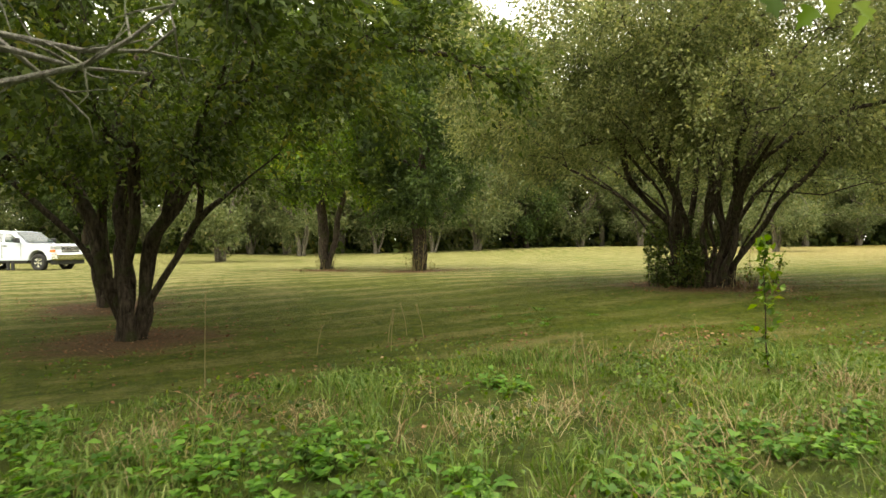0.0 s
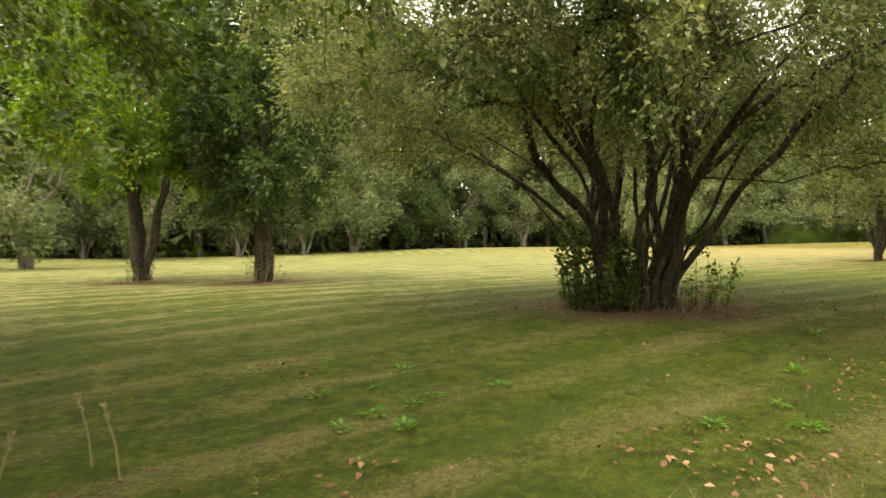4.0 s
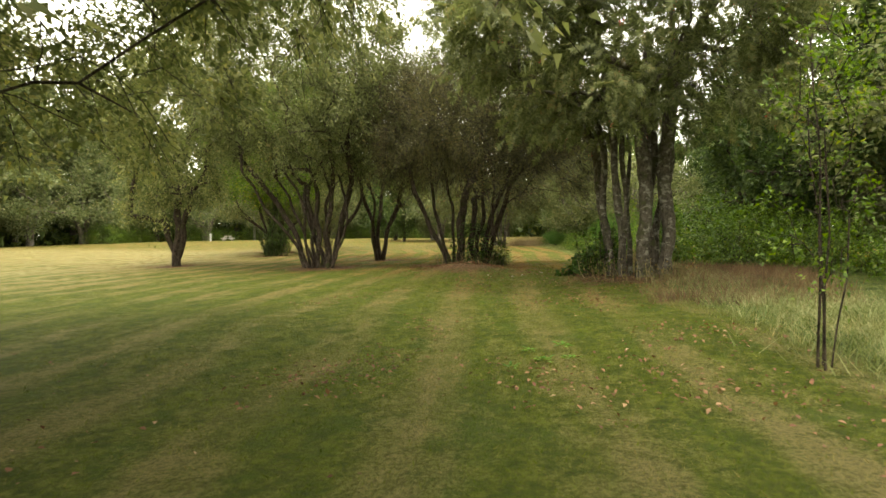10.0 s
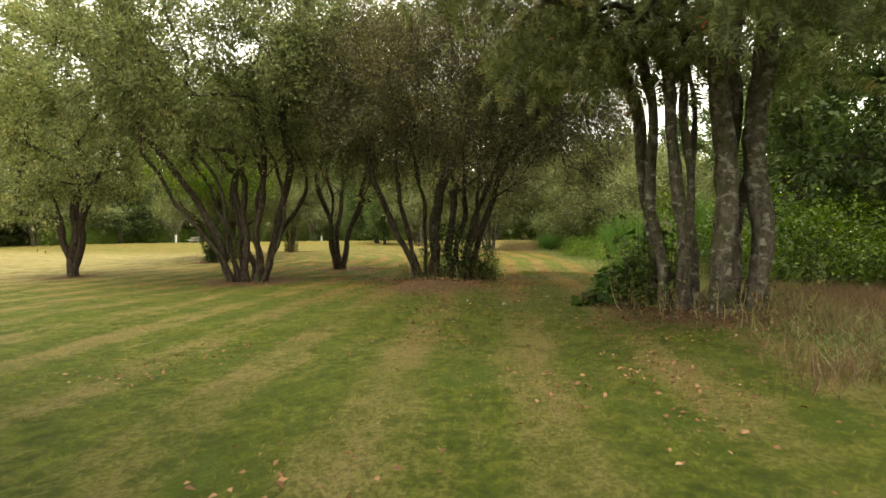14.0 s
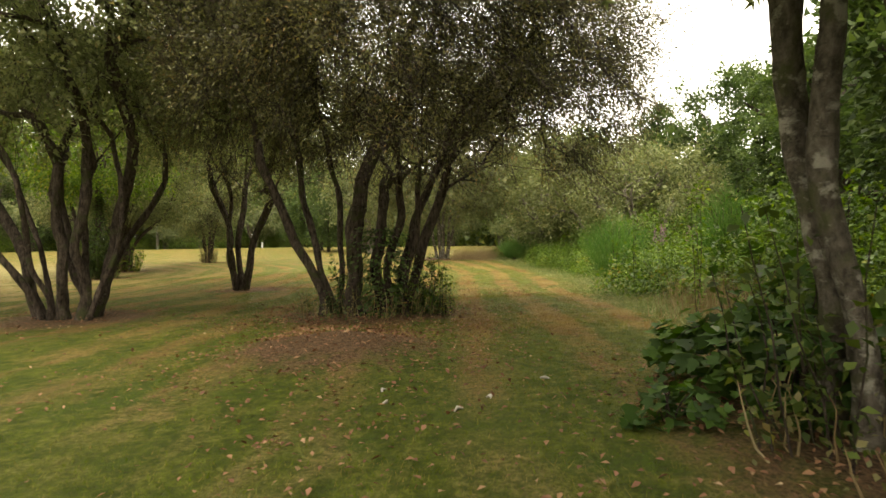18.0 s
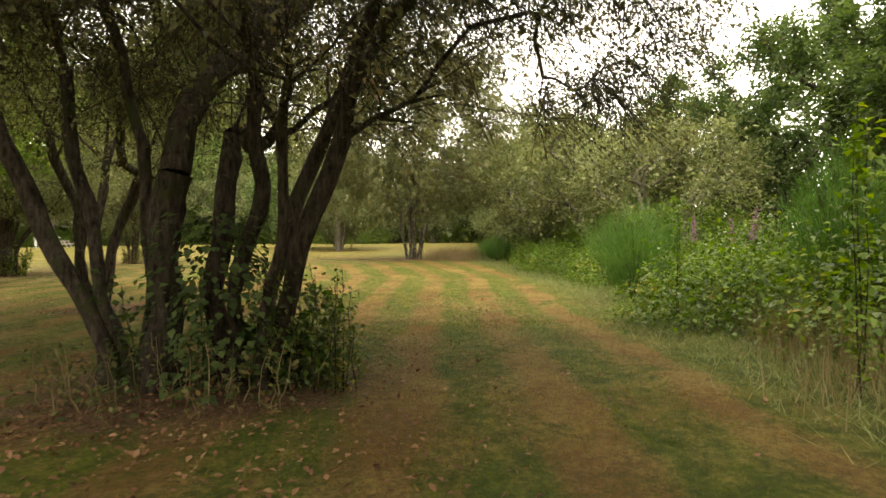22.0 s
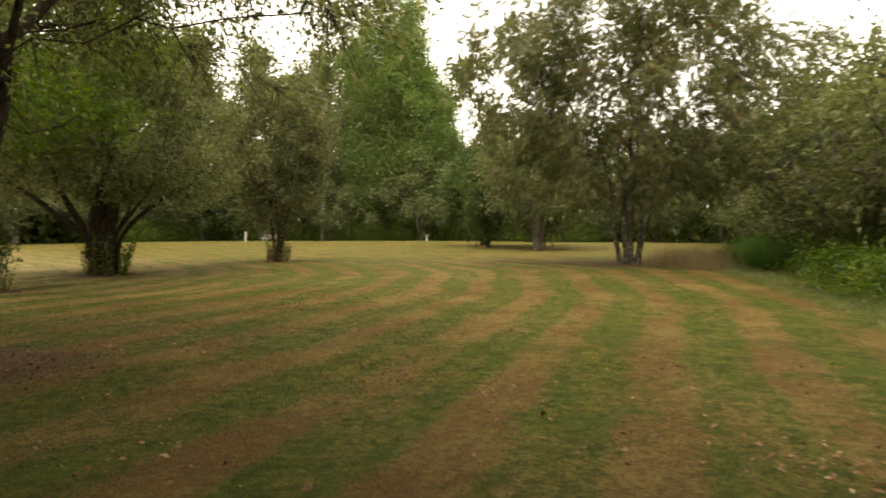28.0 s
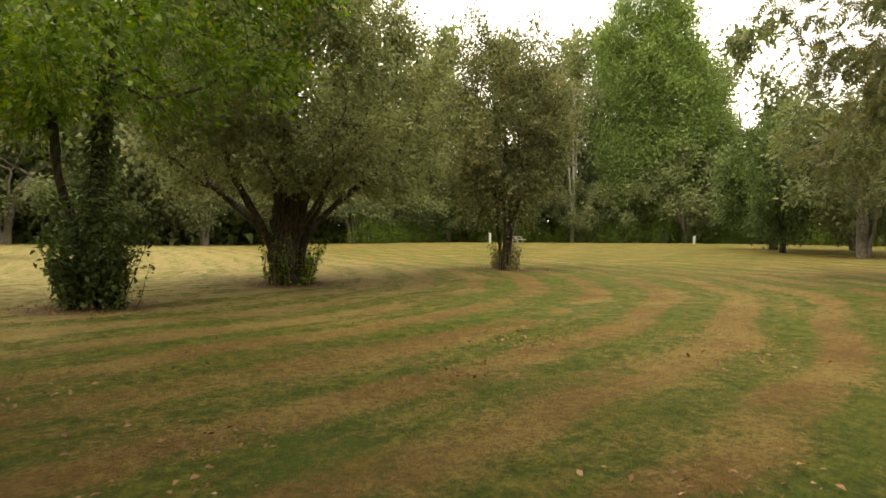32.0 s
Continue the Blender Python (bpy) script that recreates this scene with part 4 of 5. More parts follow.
# ---- trees farther off: a few kinds, copied ----
kinds = {
    "round": tree("far_tree", 73.5, 40.2, "rounded grey green tree at the field's edge", "tree", ring_stems(rs, 4, .3, 1.1, 3.6, .15, .2), (0, 0, 5.2), (3.9, 3.8, 3.6), FARLEAF, BARK_FAR, 21, targets=44, twigs=768, per_twig=12, leaf=0.26, fork=1.7, twig_len=1.0, droop=.08, group="trees at the field's edge", twig_wood=False, spread=.32),
    "grey": tree("far_tree", -16.0, 45.5, "grey green tree with a pale forked trunk", "tree", ring_stems(rs, 3, .2, 1.2, 4.0, .17, .2), (0, 0, 5.6), (4.4, 4.2, 3.6), FARLEAF, BARK_FAR, 22, targets=44, twigs=781, per_twig=12, leaf=0.26, fork=2.0, twig_len=1.0, droop=.1, group="trees at the field's edge", twig_wood=False, spread=.32),
    "dark": tree("far_tree", 83.0, 51.0, "dense dark green tree with a short trunk", "tree", [(0, 0, 0, 0, 5, .3, .1), (.1, 0, .8, .3, 4.5, .15, .1)], (0, 0, 5.4), (3.9, 3.8, 4.3), DARKGREEN, BARK_DARK, 23, targets=44, twigs=760, per_twig=12, leaf=0.26, fork=1.4, twig_len=1.0, group="trees at the field's edge", twig_wood=False, spread=.32),
    "thorn": tree("thorn_tree", 62.5, 16.5, "rounded olive thorn tree behind the thicket", "tree", ring_stems(rs, 5, .3, 1.2, 2.8, .1, .2), (0, 0, 3.9), (3.3, 3.2, 2.9), GREYGREEN, BARK_FAR, 26, targets=70, twigs=1000, per_twig=15, leaf=0.15, fork=1.0, droop=.05, group="trees behind the thicket", twig_wood=False, spread=.22),
    "oak": tree("broad_tree", 53.5, 10.2, "dense dark green broad-leaved tree behind the thicket", "tree", [(0, 0, 0, 0, 5, .25, .1), (.1, 0, .9, .3, 4.5, .15, .1)], (0, 0, 5.8), (4.0, 3.9, 4.5), DARKGREEN, BARK_DARK, 27, targets=90, twigs=1900, per_twig=16, leaf=0.17, fork=1.4, group="trees behind the thicket", twig_wood=False, spread=.16),
    "tall": tree("tall_tree", 52.0, 100.0, "tall wood-edge tree with a full green crown", "tree", [(0, 0, .2, 0, 13, .34, .2), (.2, 0, 1.6, .4, 10, .2, .2)], (0, 0, 12.0), (5.2, 5.0, 10.5), FARLEAF, BARK_FAR, 24, targets=34, twigs=640, per_twig=13, leaf=0.52, fork=3.0, twig_len=1.6, group="tall trees of the wood", twig_wood=False, spread=.55),
    "screen": tree("tall_tree", -86, 12, "tall tree of the wood behind the field", "tree", [(0, 0, .2, 0, 13, .34, .2)], (0, 0, 11.0), (5.6, 5.4, 10.0), MIDGREEN, BARK_FAR, 28, targets=14, twigs=130, per_twig=8, leaf=1.6, fork=3.0, twig_len=1.6, group="tall trees of the wood", twig_wood=False, spread=.4),
    "poplar": tree("poplar", 100.0, 75.5, "tall pointed green poplar", "tree", [(0, 0, .2, 0, 25, .5, .2)], (0, 0, 15.6), (3.7, 3.7, 14.8), POPLAR, BARK_FAR, 25, targets=300, twigs=3600, per_twig=20, leaf=0.29, open_heart=.0, fork=3.0, twig_len=1.5, group="tall trees of the wood", twig_wood=False, spread=.6, size=1.12),
}


def again(kind, x, y, size=1.0, turn=0.0, wide=1.0):
    z = float(height(x, y)) - 0.05
    src = kinds[kind]
    s = size / src.scale[0]
    return copy_thing(src, pose(x, y, z, 0, 0, turn) @ Matrix.Diagonal((s * wide, s * wide, s, 1)))


tree("birch", 91.0, 82.0, "thin birch with pale bare stems among the tall trees", "tree", [(0, 0, .3, 0, 19, .16, .3), (.2, 0, -1.2, .4, 17, .12, .3), (-.2, .1, 1.6, .2, 16, .1, .3)], (0, 0, 16), (3.4, 3.2, 7), FARLEAF, BARK_LICHEN, 29, targets=90, twigs=260, per_twig=8, leaf=.34, fork=8, twig_len=1.3, group="tall trees of the wood", twig_wood=False, spread=.4)
for x, y in ((-34, 70), (-26, 74), (-19, 77), (-12, 80), (-5, 83), (2, 87), (9, 92), (16, 96), (24, 97), (32, 96), (40, 95), (48, 96), (56, 97)):
    again("tall", x, y, 1.3 + .22 * math.sin(x * 1.7), x * 37, .95)
again("poplar", 96.5, 79.5, 1.02, 70, .8)
again("poplar", 104, 73, .74, 130, 1.0)
again("dark", 76.8, 46.5, .92, 40, .66)
copy_thing(far_rowan, pose(79.5, 43.2, float(height(79.5, 43.2)) - .05, 0, 0, 80) @ Matrix.Scale(.8, 4))
again("round", 86, 47, .75, 140)
again("round", 31.5, 60.0, .9, 20)
again("grey", -13.5, 61, 1.05, 200)

FAR = [(-80, 20), (-58, 46), (-38, 60), (-20, 66), (-3, 73), (20, 86), (47, 84), (66, 89), (84, 88), (98, 76), (106, 62), (108, 48), (104, 36), (92, 29), (80, 24)]


def along(line, step, offset, jitter, rng):
    out, left = [], 0.0
    for (ax, ay), (bx, by) in zip(line, line[1:]):
        d = math.hypot(bx - ax, by - ay)
        while left < d:
            t = left / d
            nxx, nyy = -(by - ay) / d, (bx - ax) / d
            out.append((ax + (bx - ax) * t + nxx * offset + rng.uniform(-jitter, jitter), ay + (by - ay) * t + nyy * offset + rng.uniform(-jitter, jitter)))
            left += step * rng.uniform(.75, 1.3)
        left -= d
    return out


rf = np.random.default_rng(31)
for x, y in along(FAR, 7.0, 0.5, 1.6, rf):
    again(str(rf.choice(["round", "grey", "grey", "dark", "round"])), x, y, rf.uniform(.85, 1.25), rf.uniform(0, 360), rf.uniform(.95, 1.2))
for x, y in along(FAR[:13], 7.0, 5.5, 2.0, rf):
    again("screen" if x < -45 else "tall", x, y, rf.uniform(.95, 1.25) * (1.3 if x < 45 else (.6 if x > 97 else 1.0)), rf.uniform(0, 360), rf.uniform(.85, 1.0))
for x, y in along(FAR[4:11], 6.5, 12.0, 2.0, rf):
    again("tall", x, y, rf.uniform(1.1, 1.4), rf.uniform(0, 360), rf.uniform(.8, .95))
BACK = [(-30, 14), (-19, 1), (-12, -9), (2, -13), (11, -7), (17, -1.5), (24, 0.5), (34, 2.0)]
for x, y in along(BACK, 4.6, -0.5, .8, rf):
    again(str(rf.choice(["grey", "round"])), x, y, rf.uniform(.95, 1.2), rf.uniform(0, 360))
for x, y, k, s in ((37.5, 7.2, "oak", .9), (43, 8.4, "oak", .72), (54.2, 17.2, "thorn", 1.1), (59, 13.5, "oak", .85), (61, 19.5, "thorn", 1.2), (50.5, 14.6, "thorn", .9), (57.5, 20.3, "thorn", .95),
                   (67, 22.5, "thorn", 1.25), (60, 7, "dark", 1.1), (46, 4, "dark", 1.1), (70, 14, "tall", .42), (76, 27, "grey", .7), (30, 3.6, "thorn", 1.2), (33.6, 7.2, "oak", .95)):
    again(k, x, y, s, rf.uniform(0, 360), 1.1)

# the wood behind: leaves past counting
k = 100000
pts = np.array(along(FAR, 0.9, 0, 0, rf))
pick = rf.integers(0, len(pts), k)
ang = np.arctan2(pts[pick, 1] - 30, pts[pick, 0] - 35)
out = rf.uniform(4, 26, k)
wx, wy = pts[pick, 0] + np.cos(ang) * out + rf.normal(size=k), pts[pick, 1] + np.sin(ang) * out + rf.normal(size=k)
wz = height(wx, wy) + rf.uniform(0, 1, k) ** 1.8 * (6 + 10 * (out / 24) + 2.0 * np.sin(wx * .3) * np.cos(wy * .23))
L = rf.uniform(.6, 1.3, k)
tagged(new("far_wood", mesh_of("far_wood", *leaf_tris(np.stack([wx, wy, wz], -1), rand_dirs(rf, k) + np.array([0, 0, -.2]), rand_dirs(rf, k) + np.array([0, 0, .5]), L, L * .7), MIDGREEN)),
       "dense dark undergrowth of the wood beyond the field", "wood", kind="stuff")
backs = [(x, y) for x, y in along([(-85, 20), (-60, -10), (-20, -16), (2, -18), (14, -12), (30, -6), (48, -4), (66, 2), (84, 14), (100, 26)], 10, 0, 1.5, rf)]
for x, y in backs:
    again("tall" if x > 40 else "screen", x, y, rf.uniform(.55, .75) * (.58 if x > 40 else 1.0), rf.uniform(0, 360), 1.3)


# ---- thicket on the path's other side ----
def bush(name, x, y, label, category, r, h, count, leaf, mat, seed, group="", canes=13, wide=.72, blade=leaf_quads):
    rng = np.random.default_rng(seed)
    root = thing(name, x, y, label, category, group)
    wood = []
    for _ in range(canes):
        a = rng.uniform(0, 6.28)
        d = rng.uniform(.3, 1)
        b = np.array([rng.uniform(-.3, .3) * r, rng.uniform(-.3, .3) * r, -.05])
        tip = np.array([math.cos(a) * r * d, math.sin(a) * r * d, h * rng.uniform(.2, .8)])
        u = np.linspace(0, 1, 7)[:, None]
        mid = (b + tip) / 2 + np.array([0, 0, h * rng.uniform(.4, .9)])
        wood.append(tube((1 - u) ** 2 * b + 2 * u * (1 - u) * mid + u ** 2 * tip, np.linspace(.009, .003, 7), 4))
    part("cane_tangle", mesh_of("cane_tangle", *joined(wood), BARK_DARK), root)["kind"] = "stuff"
    sprays = count // 30
    hull = count - sprays * 12
    d = rand_dirs(rng, hull)
    d[:, 2] = np.abs(d[:, 2])
    lump = 1 + .2 * np.sin(d[:, 0] * 6 + seed) * np.cos(d[:, 1] * 5) + .16 * np.sin(d[:, 2] * 9 + d[:, 0] * 4) + .1 * np.sin(d[:, 1] * 13 + d[:, 2] * 7)
    c = d * (rng.uniform(.2, 1, hull) ** .35 * lump)[:, None] * np.array([r, r, h]) * .95
    c += rng.normal(size=(hull, 3)) * .05
    o = rand_dirs(rng, sprays)
    o[:, 2] = np.abs(o[:, 2]) * .9 + .15
    start = o * np.array([r, r, h]) * rng.uniform(.6, .95, sprays)[:, None]
    flat = o * np.array([1, 1, 0]) + rng.normal(size=(sprays, 3)) * np.array([.4, .4, 0])
    reach = r * rng.uniform(.18, .42, sprays)
    u = np.tile(np.linspace(.08, 1, 12), sprays)
    i = np.repeat(np.arange(sprays), 12)
    arc = start[i] + flat[i] * (reach[i] * u)[:, None] + np.array([0, 0, 1.0]) * (reach[i] * (.75 * u - 1.1 * u * u))[:, None] + rng.normal(size=(len(u), 3)) * leaf * .35
    c, d = np.concatenate([c, arc]), np.concatenate([d, flat[i] + rand_dirs(rng, len(u)) * .8])
    c[:, 2] = np.maximum(c[:, 2], .02)
    count = len(c)
    L = leaf * rng.uniform(.55, 1.35, count)
    part("leaves", mesh_of("leaves", *blade(c, d * .7 + rand_dirs(rng, count) * .8 + np.array([0, 0, -.3]), d * .45 + rand_dirs(rng, count) * .5 + np.array([0, 0, 1.2]), L, L * wide), mat), root)
    return root


def broom(x, y, h, r, seed):
    rng = np.random.default_rng(seed)
    root = thing("broom_shrub", x, y, "feathery bright green broom shrub", "shrub")
    k = 8000
    a = rng.uniform(0, 6.28, k)
    d = r * rng.uniform(0, 1, k) ** .6
    t = rng.uniform(.2, 1, k)
    c = np.stack([np.cos(a) * d * (.25 + t), np.sin(a) * d * (.25 + t), h * t * (1.05 - .35 * d / r) * rng.uniform(.75, 1.0, k)], -1)
    ax = np.stack([np.cos(a) * .5, np.sin(a) * .5, np.full(k, 1.5)], -1) + rand_dirs(rng, k) * .7
    L = rng.uniform(.12, .34, k)
    part("green_spray", mesh_of("green_spray", *leaf_tris(c, ax, rand_dirs(rng, k), L, np.full(k, .01)), BROOM), root)["kind"] = "stuff"
    wood = []
    for _ in range(14):
        b = rng.uniform(0, 6.28)
        wood.append(tube([(0.06 * math.cos(b), .06 * math.sin(b), -.05), (.2 * r * math.cos(b), .2 * r * math.sin(b), h * .4), (.5 * r * math.cos(b), .5 * r * math.sin(b), h * .75)], [.018, .012, .005], 5))
    part("stem_tuft", mesh_of("stem_tuft", *joined(wood), BARK_DARK), root)["kind"] = "stuff"


def sapling(x, y, h, label, seed, leaf=.09, count=2, mat=GREEN, dense=70, lean=.06, foot=.12, least=.45):
    root = thing("sapling", x, y, label, "sapling")
    shoots(np.random.default_rng(seed), root, "leaves", count, foot, h, leaf, dense, mat, BARK_DARK, lean=lean, least=least)
    return root


mounds = [bush("bramble", 33.6, 12.2, "tangled green bramble thicket", "bramble", 1.7, 1.75, 5000, .085, BRAMBLE, 41, "bramble thicket"),
          bush("bramble", 35.8, 13.1, "tangled green bramble thicket", "bramble", 1.5, 1.4, 4600, .08, BRAMBLE, 42, "bramble thicket"),
          bush("bramble", 31.0, 9.8, "tangled green bramble thicket", "bramble", 2.0, 2.2, 5200, .09, BRAMBLE, 43, "bramble thicket")]
for i, (x, y) in enumerate(along([(36.5, 14.4), (43.5, 15.8), (50, 18.6), (56.5, 22.0), (64, 25)], 1.7, -.5, .35, rf)):
    copy_thing(mounds[1], pose(x, y, float(height(x, y)), 0, 0, rf.uniform(0, 360)) @ Matrix.Scale(rf.uniform(.7, 1.05), 4))
for i, (x, y) in enumerate(along([(25, 6.2), (29, 7.0), (34, 9.9), (43.5, 12.6), (50, 15.2), (57, 18.5), (66, 22)], 2.0, 0, .5, rf)):
    copy_thing(mounds[i % 3], pose(x, y, float(height(x, y)), 0, 0, rf.uniform(0, 360)) @ Matrix.Scale(rf.uniform(1.0, 1.3) * (.75 if x < 34 else 1.0), 4))
for i, (x, y) in enumerate(along([(66, 84), (78, 90), (92, 80), (103, 64), (103, 50)], 3.2, 1.5, .6, rf)):
    copy_thing(mounds[2], pose(x, y, float(height(x, y)), 0, 0, rf.uniform(0, 360)) @ Matrix.Scale(rf.uniform(1.0, 1.4), 4))
broom(40.5, 15.6, 2.5, 1.0, 51)
broom(35.4, 12.7, 2.9, .7, 52)
broom(55.8, 22.4, 1.3, .8, 54)
sapling(31.7, 13.5, 2.6, "slim leafy sapling at the thicket's edge", 61, .1, 3, GREEN, 90)
sapling(36.6, 14.9, 1.9, "slim leafy sapling among pale grass", 62, .09, 3, GREEN, 50)
tree("sapling", 14.9, 9.35, "tall thin sapling with sparse small leaves in long grass", "sapling", [(-.1, 0, -.35, .05, 2.4, .01, .1), (0, .05, 0, .1, 3.3, .012, .1), (.1, 0, .3, .1, 2.7, .01, .1), (.03, -.06, .15, -.25, 1.6, .008, .1)], (0, 0, 2.2), (.6, .55, 1.6), GREEN, BARK_DARK, 63,
     targets=34, twigs=90, per_twig=6, leaf=.042, fork=.35, twig_len=.35, open_heart=.0, spread=.05)
sapling(3.22, 6.4, 1.45, "single upright leafy green weed in the long grass", 64, .1, 1, GREEN, 120, .02, .03, 1.0)
bush("maple_bush", 25.1, 13.5, "low bush of broad dark green leaves under the rowan", "bush", .75, .75, 420, .15, MAPLE, 71, blade=lobed_leaves, canes=16, wide=.95)
bush("maple_bush", 24.45, 13.15, "tall broad-leaved maple seedlings in front of the rowan", "bush", .62, 1.2, 460, .14, MAPLE, 74, blade=lobed_leaves, canes=14, wide=.95)
bush("maple_bush", 24.0, 14.0, "low maple seedling in reddish leaf litter", "bush", .3, .3, 90, .12, MAPLE, 75, blade=lobed_leaves, canes=6, wide=.95)
bush("maple_bush", 30.95, 18.75, "broad-leaved seedling at the foot of the stems", "bush", .5, .9, 240, .15, MAPLE, 72, blade=lobed_leaves, canes=10, wide=.95)

# fireweed
for i in range(16):
    x, y = rf.uniform(36.5, 45), 0
    y = 9.8 + (x - 36.5) * .36 + rf.uniform(0, 2.4)
    root = thing("fireweed", x, y, "tall fireweed stalk with faded pink flowers", "wildflower", "fireweed behind the brambles")
    h = rf.uniform(1.6, 2.15)
    part("stalk", mesh_of("stalk", *tube([(0, 0, -.05), (.03, .02, h * .5), (.05, .05, h)], [.008, .006, .003], 4), BROOM), root)
    k = 60
    t = rf.uniform(0, 1, k)
    c = np.stack([.05 + rf.normal(size=k) * .05 * (1.2 - t), .05 + rf.normal(size=k) * .05 * (1.2 - t), h * (.68 + .32 * t)], -1)
    part("flower_spike", mesh_of("flower_spike", *leaf_quads(c, rand_dirs(rf, k), rand_dirs(rf, k), np.full(k, .05), np.full(k, .035)), PINK), root)["kind"] = "stuff"


# ---- picnic table, posts ----
def box(x0, x1, y0, y1, z0, z1, bevel=0.008):
    bm = bmesh.new()
    bmesh.ops.create_cube(bm, size=1.0)
    for v in bm.verts:
        v.co = ((x0 + x1) / 2 + v.co.x * (x1 - x0), (y0 + y1) / 2 + v.co.y * (y1 - y0), (z0 + z1) / 2 + v.co.z * (z1 - z0))
    bmesh.ops.bevel(bm, geom=bm.edges[:], offset=bevel, segments=1, affect="EDGES")
    return bm


def solid(name, bm, material, parent, label="", smooth=False):
    me = bpy.data.meshes.new(name)
    bm.to_mesh(me)
    bm.free()
    me.materials.append(material)
    if smooth:
        for p in me.polygons:
            p.use_smooth = True
    return part(name, me, parent, label)


GREYWOOD = plain_material("weathered_grey_wood", (0.36, 0.34, 0.3), .8, scale=14)
PALEPAINT = plain_material("pale_painted_post", (0.42, 0.42, 0.39), .7)
table = thing("picnic_table", 77.3, 75.0, "weathered grey wooden picnic table on the grass", "picnic table", turn=35)
for i in range(5):
    solid("top_plank", box(-1.2, 1.2, -.37 + i * .15, -.24 + i * .15, .72, .76), GREYWOOD, table)
for s in (-1, 1):
    for j in (0, 1):
        solid("seat_plank", box(-1.2, 1.2, s * .72 - .13 + j * .14, s * .72 - .01 + j * .14, .42, .46), GREYWOOD, table)
for s in (-.85, .85):
    solid("cross_beam", box(s - .04, s + .04, -.8, .8, .33, .42), GREYWOOD, table)
    solid("top_beam", box(s - .04, s + .04, -.36, .36, .63, .72), GREYWOOD, table)
    for q in (-1, 1):
        bm = box(s - .03, s + .03, -.05, .05, -.05, .68)
        bmesh.ops.rotate(bm, verts=bm.verts[:], cent=(0, 0, .4), matrix=Matrix.Rotation(q * .5, 3, "X"))
        bmesh.ops.translate(bm, verts=bm.verts[:], vec=(0, q * .42, 0))
        solid("leg", bm, GREYWOOD, table)
for x, y, h in ((74.6, 75.6, 1.0), (93.4, 66.2, .75)):
    root = thing("marker_post", x, y, "short pale square post at the field's edge", "post", "posts")
    solid("shaft", box(-.09, .09, -.09, .09, -.2, h), PALEPAINT, root)
    solid("cap", box(-.12, .12, -.12, .12, h, h + .06), PALEPAINT, root)


# ---- pickup truck ----
WHITE = plain_material("white_car_paint", (0.74, 0.79, 0.9), .25, vary=.02, coat=.6)
BLACK = plain_material("black_plastic", (0.02, 0.02, 0.022), .55)
TYRE = plain_material("tyre_rubber", (0.025, 0.024, 0.023), .85)
CHROME = plain_material("chrome", (0.75, 0.74, 0.7), .16, 1.0, .05)
AMBER = plain_material("amber_lens", (0.75, 0.22, 0.03), .2)
CLEAR = plain_material("headlamp_lens", (0.6, 0.62, 0.62), .12, .4)
GLASS = glass_material()


def prism(profile, y0, y1, bevel=0.03, taper=None):
    """A side profile in x and z swept across y; taper narrows what lies above a height."""
    bm = bmesh.new()
    a = [bm.verts.new((x, y0, z)) for x, z in profile]
    b = [bm.verts.new((x, y1, z)) for x, z in profile]
    bm.faces.new(a)
    bm.faces.new(b[::-1])
    for i in range(len(profile)):
        j = (i + 1) % len(profile)
        bm.faces.new((a[j], a[i], b[i], b[j]))
    if taper:
        for v in bm.verts:
            if v.co.z > taper[0]:
                v.co.y *= 1 - taper[1] * (v.co.z - taper[0])
    bmesh.ops.recalc_face_normals(bm, faces=bm.faces[:])
    if bevel:
        bmesh.ops.bevel(bm, geom=[e for e in bm.edges], offset=bevel, segments=2, affect="EDGES", clamp_overlap=True)
    return bm


def wheel_well(cx, r, n=9):
    return [(cx + r * math.cos(math.pi * (1 - i / (n - 1))), .5 + r * math.sin(math.pi * (1 - i / (n - 1)))) for i in range(n)]


truck = thing("pickup_truck", -21.75, 32.6, "white crew-cab pickup truck parked on the grass", "truck", turn=-9, size=1.06)
low = [(-2.85, .62)] + [(x, max(z, .5)) for x, z in wheel_well(-1.85, .48)] + [(x, max(z, .5)) for x, z in wheel_well(1.85, .48)] + [(2.72, .55), (2.78, .95), (2.72, 1.18), (2.45, 1.27), (1.15, 1.31), (-2.85, 1.31)]
solid("body", prism(low, -.98, .98, .02), WHITE, truck)
cab = [(-1.0, 1.30), (1.2, 1.30), (.42, 1.86), (-.2, 1.93), (-.85, 1.9), (-1.02, 1.75)]
solid("cab", prism(cab, -.9, .9, .03, (1.3, .16)), WHITE, truck)
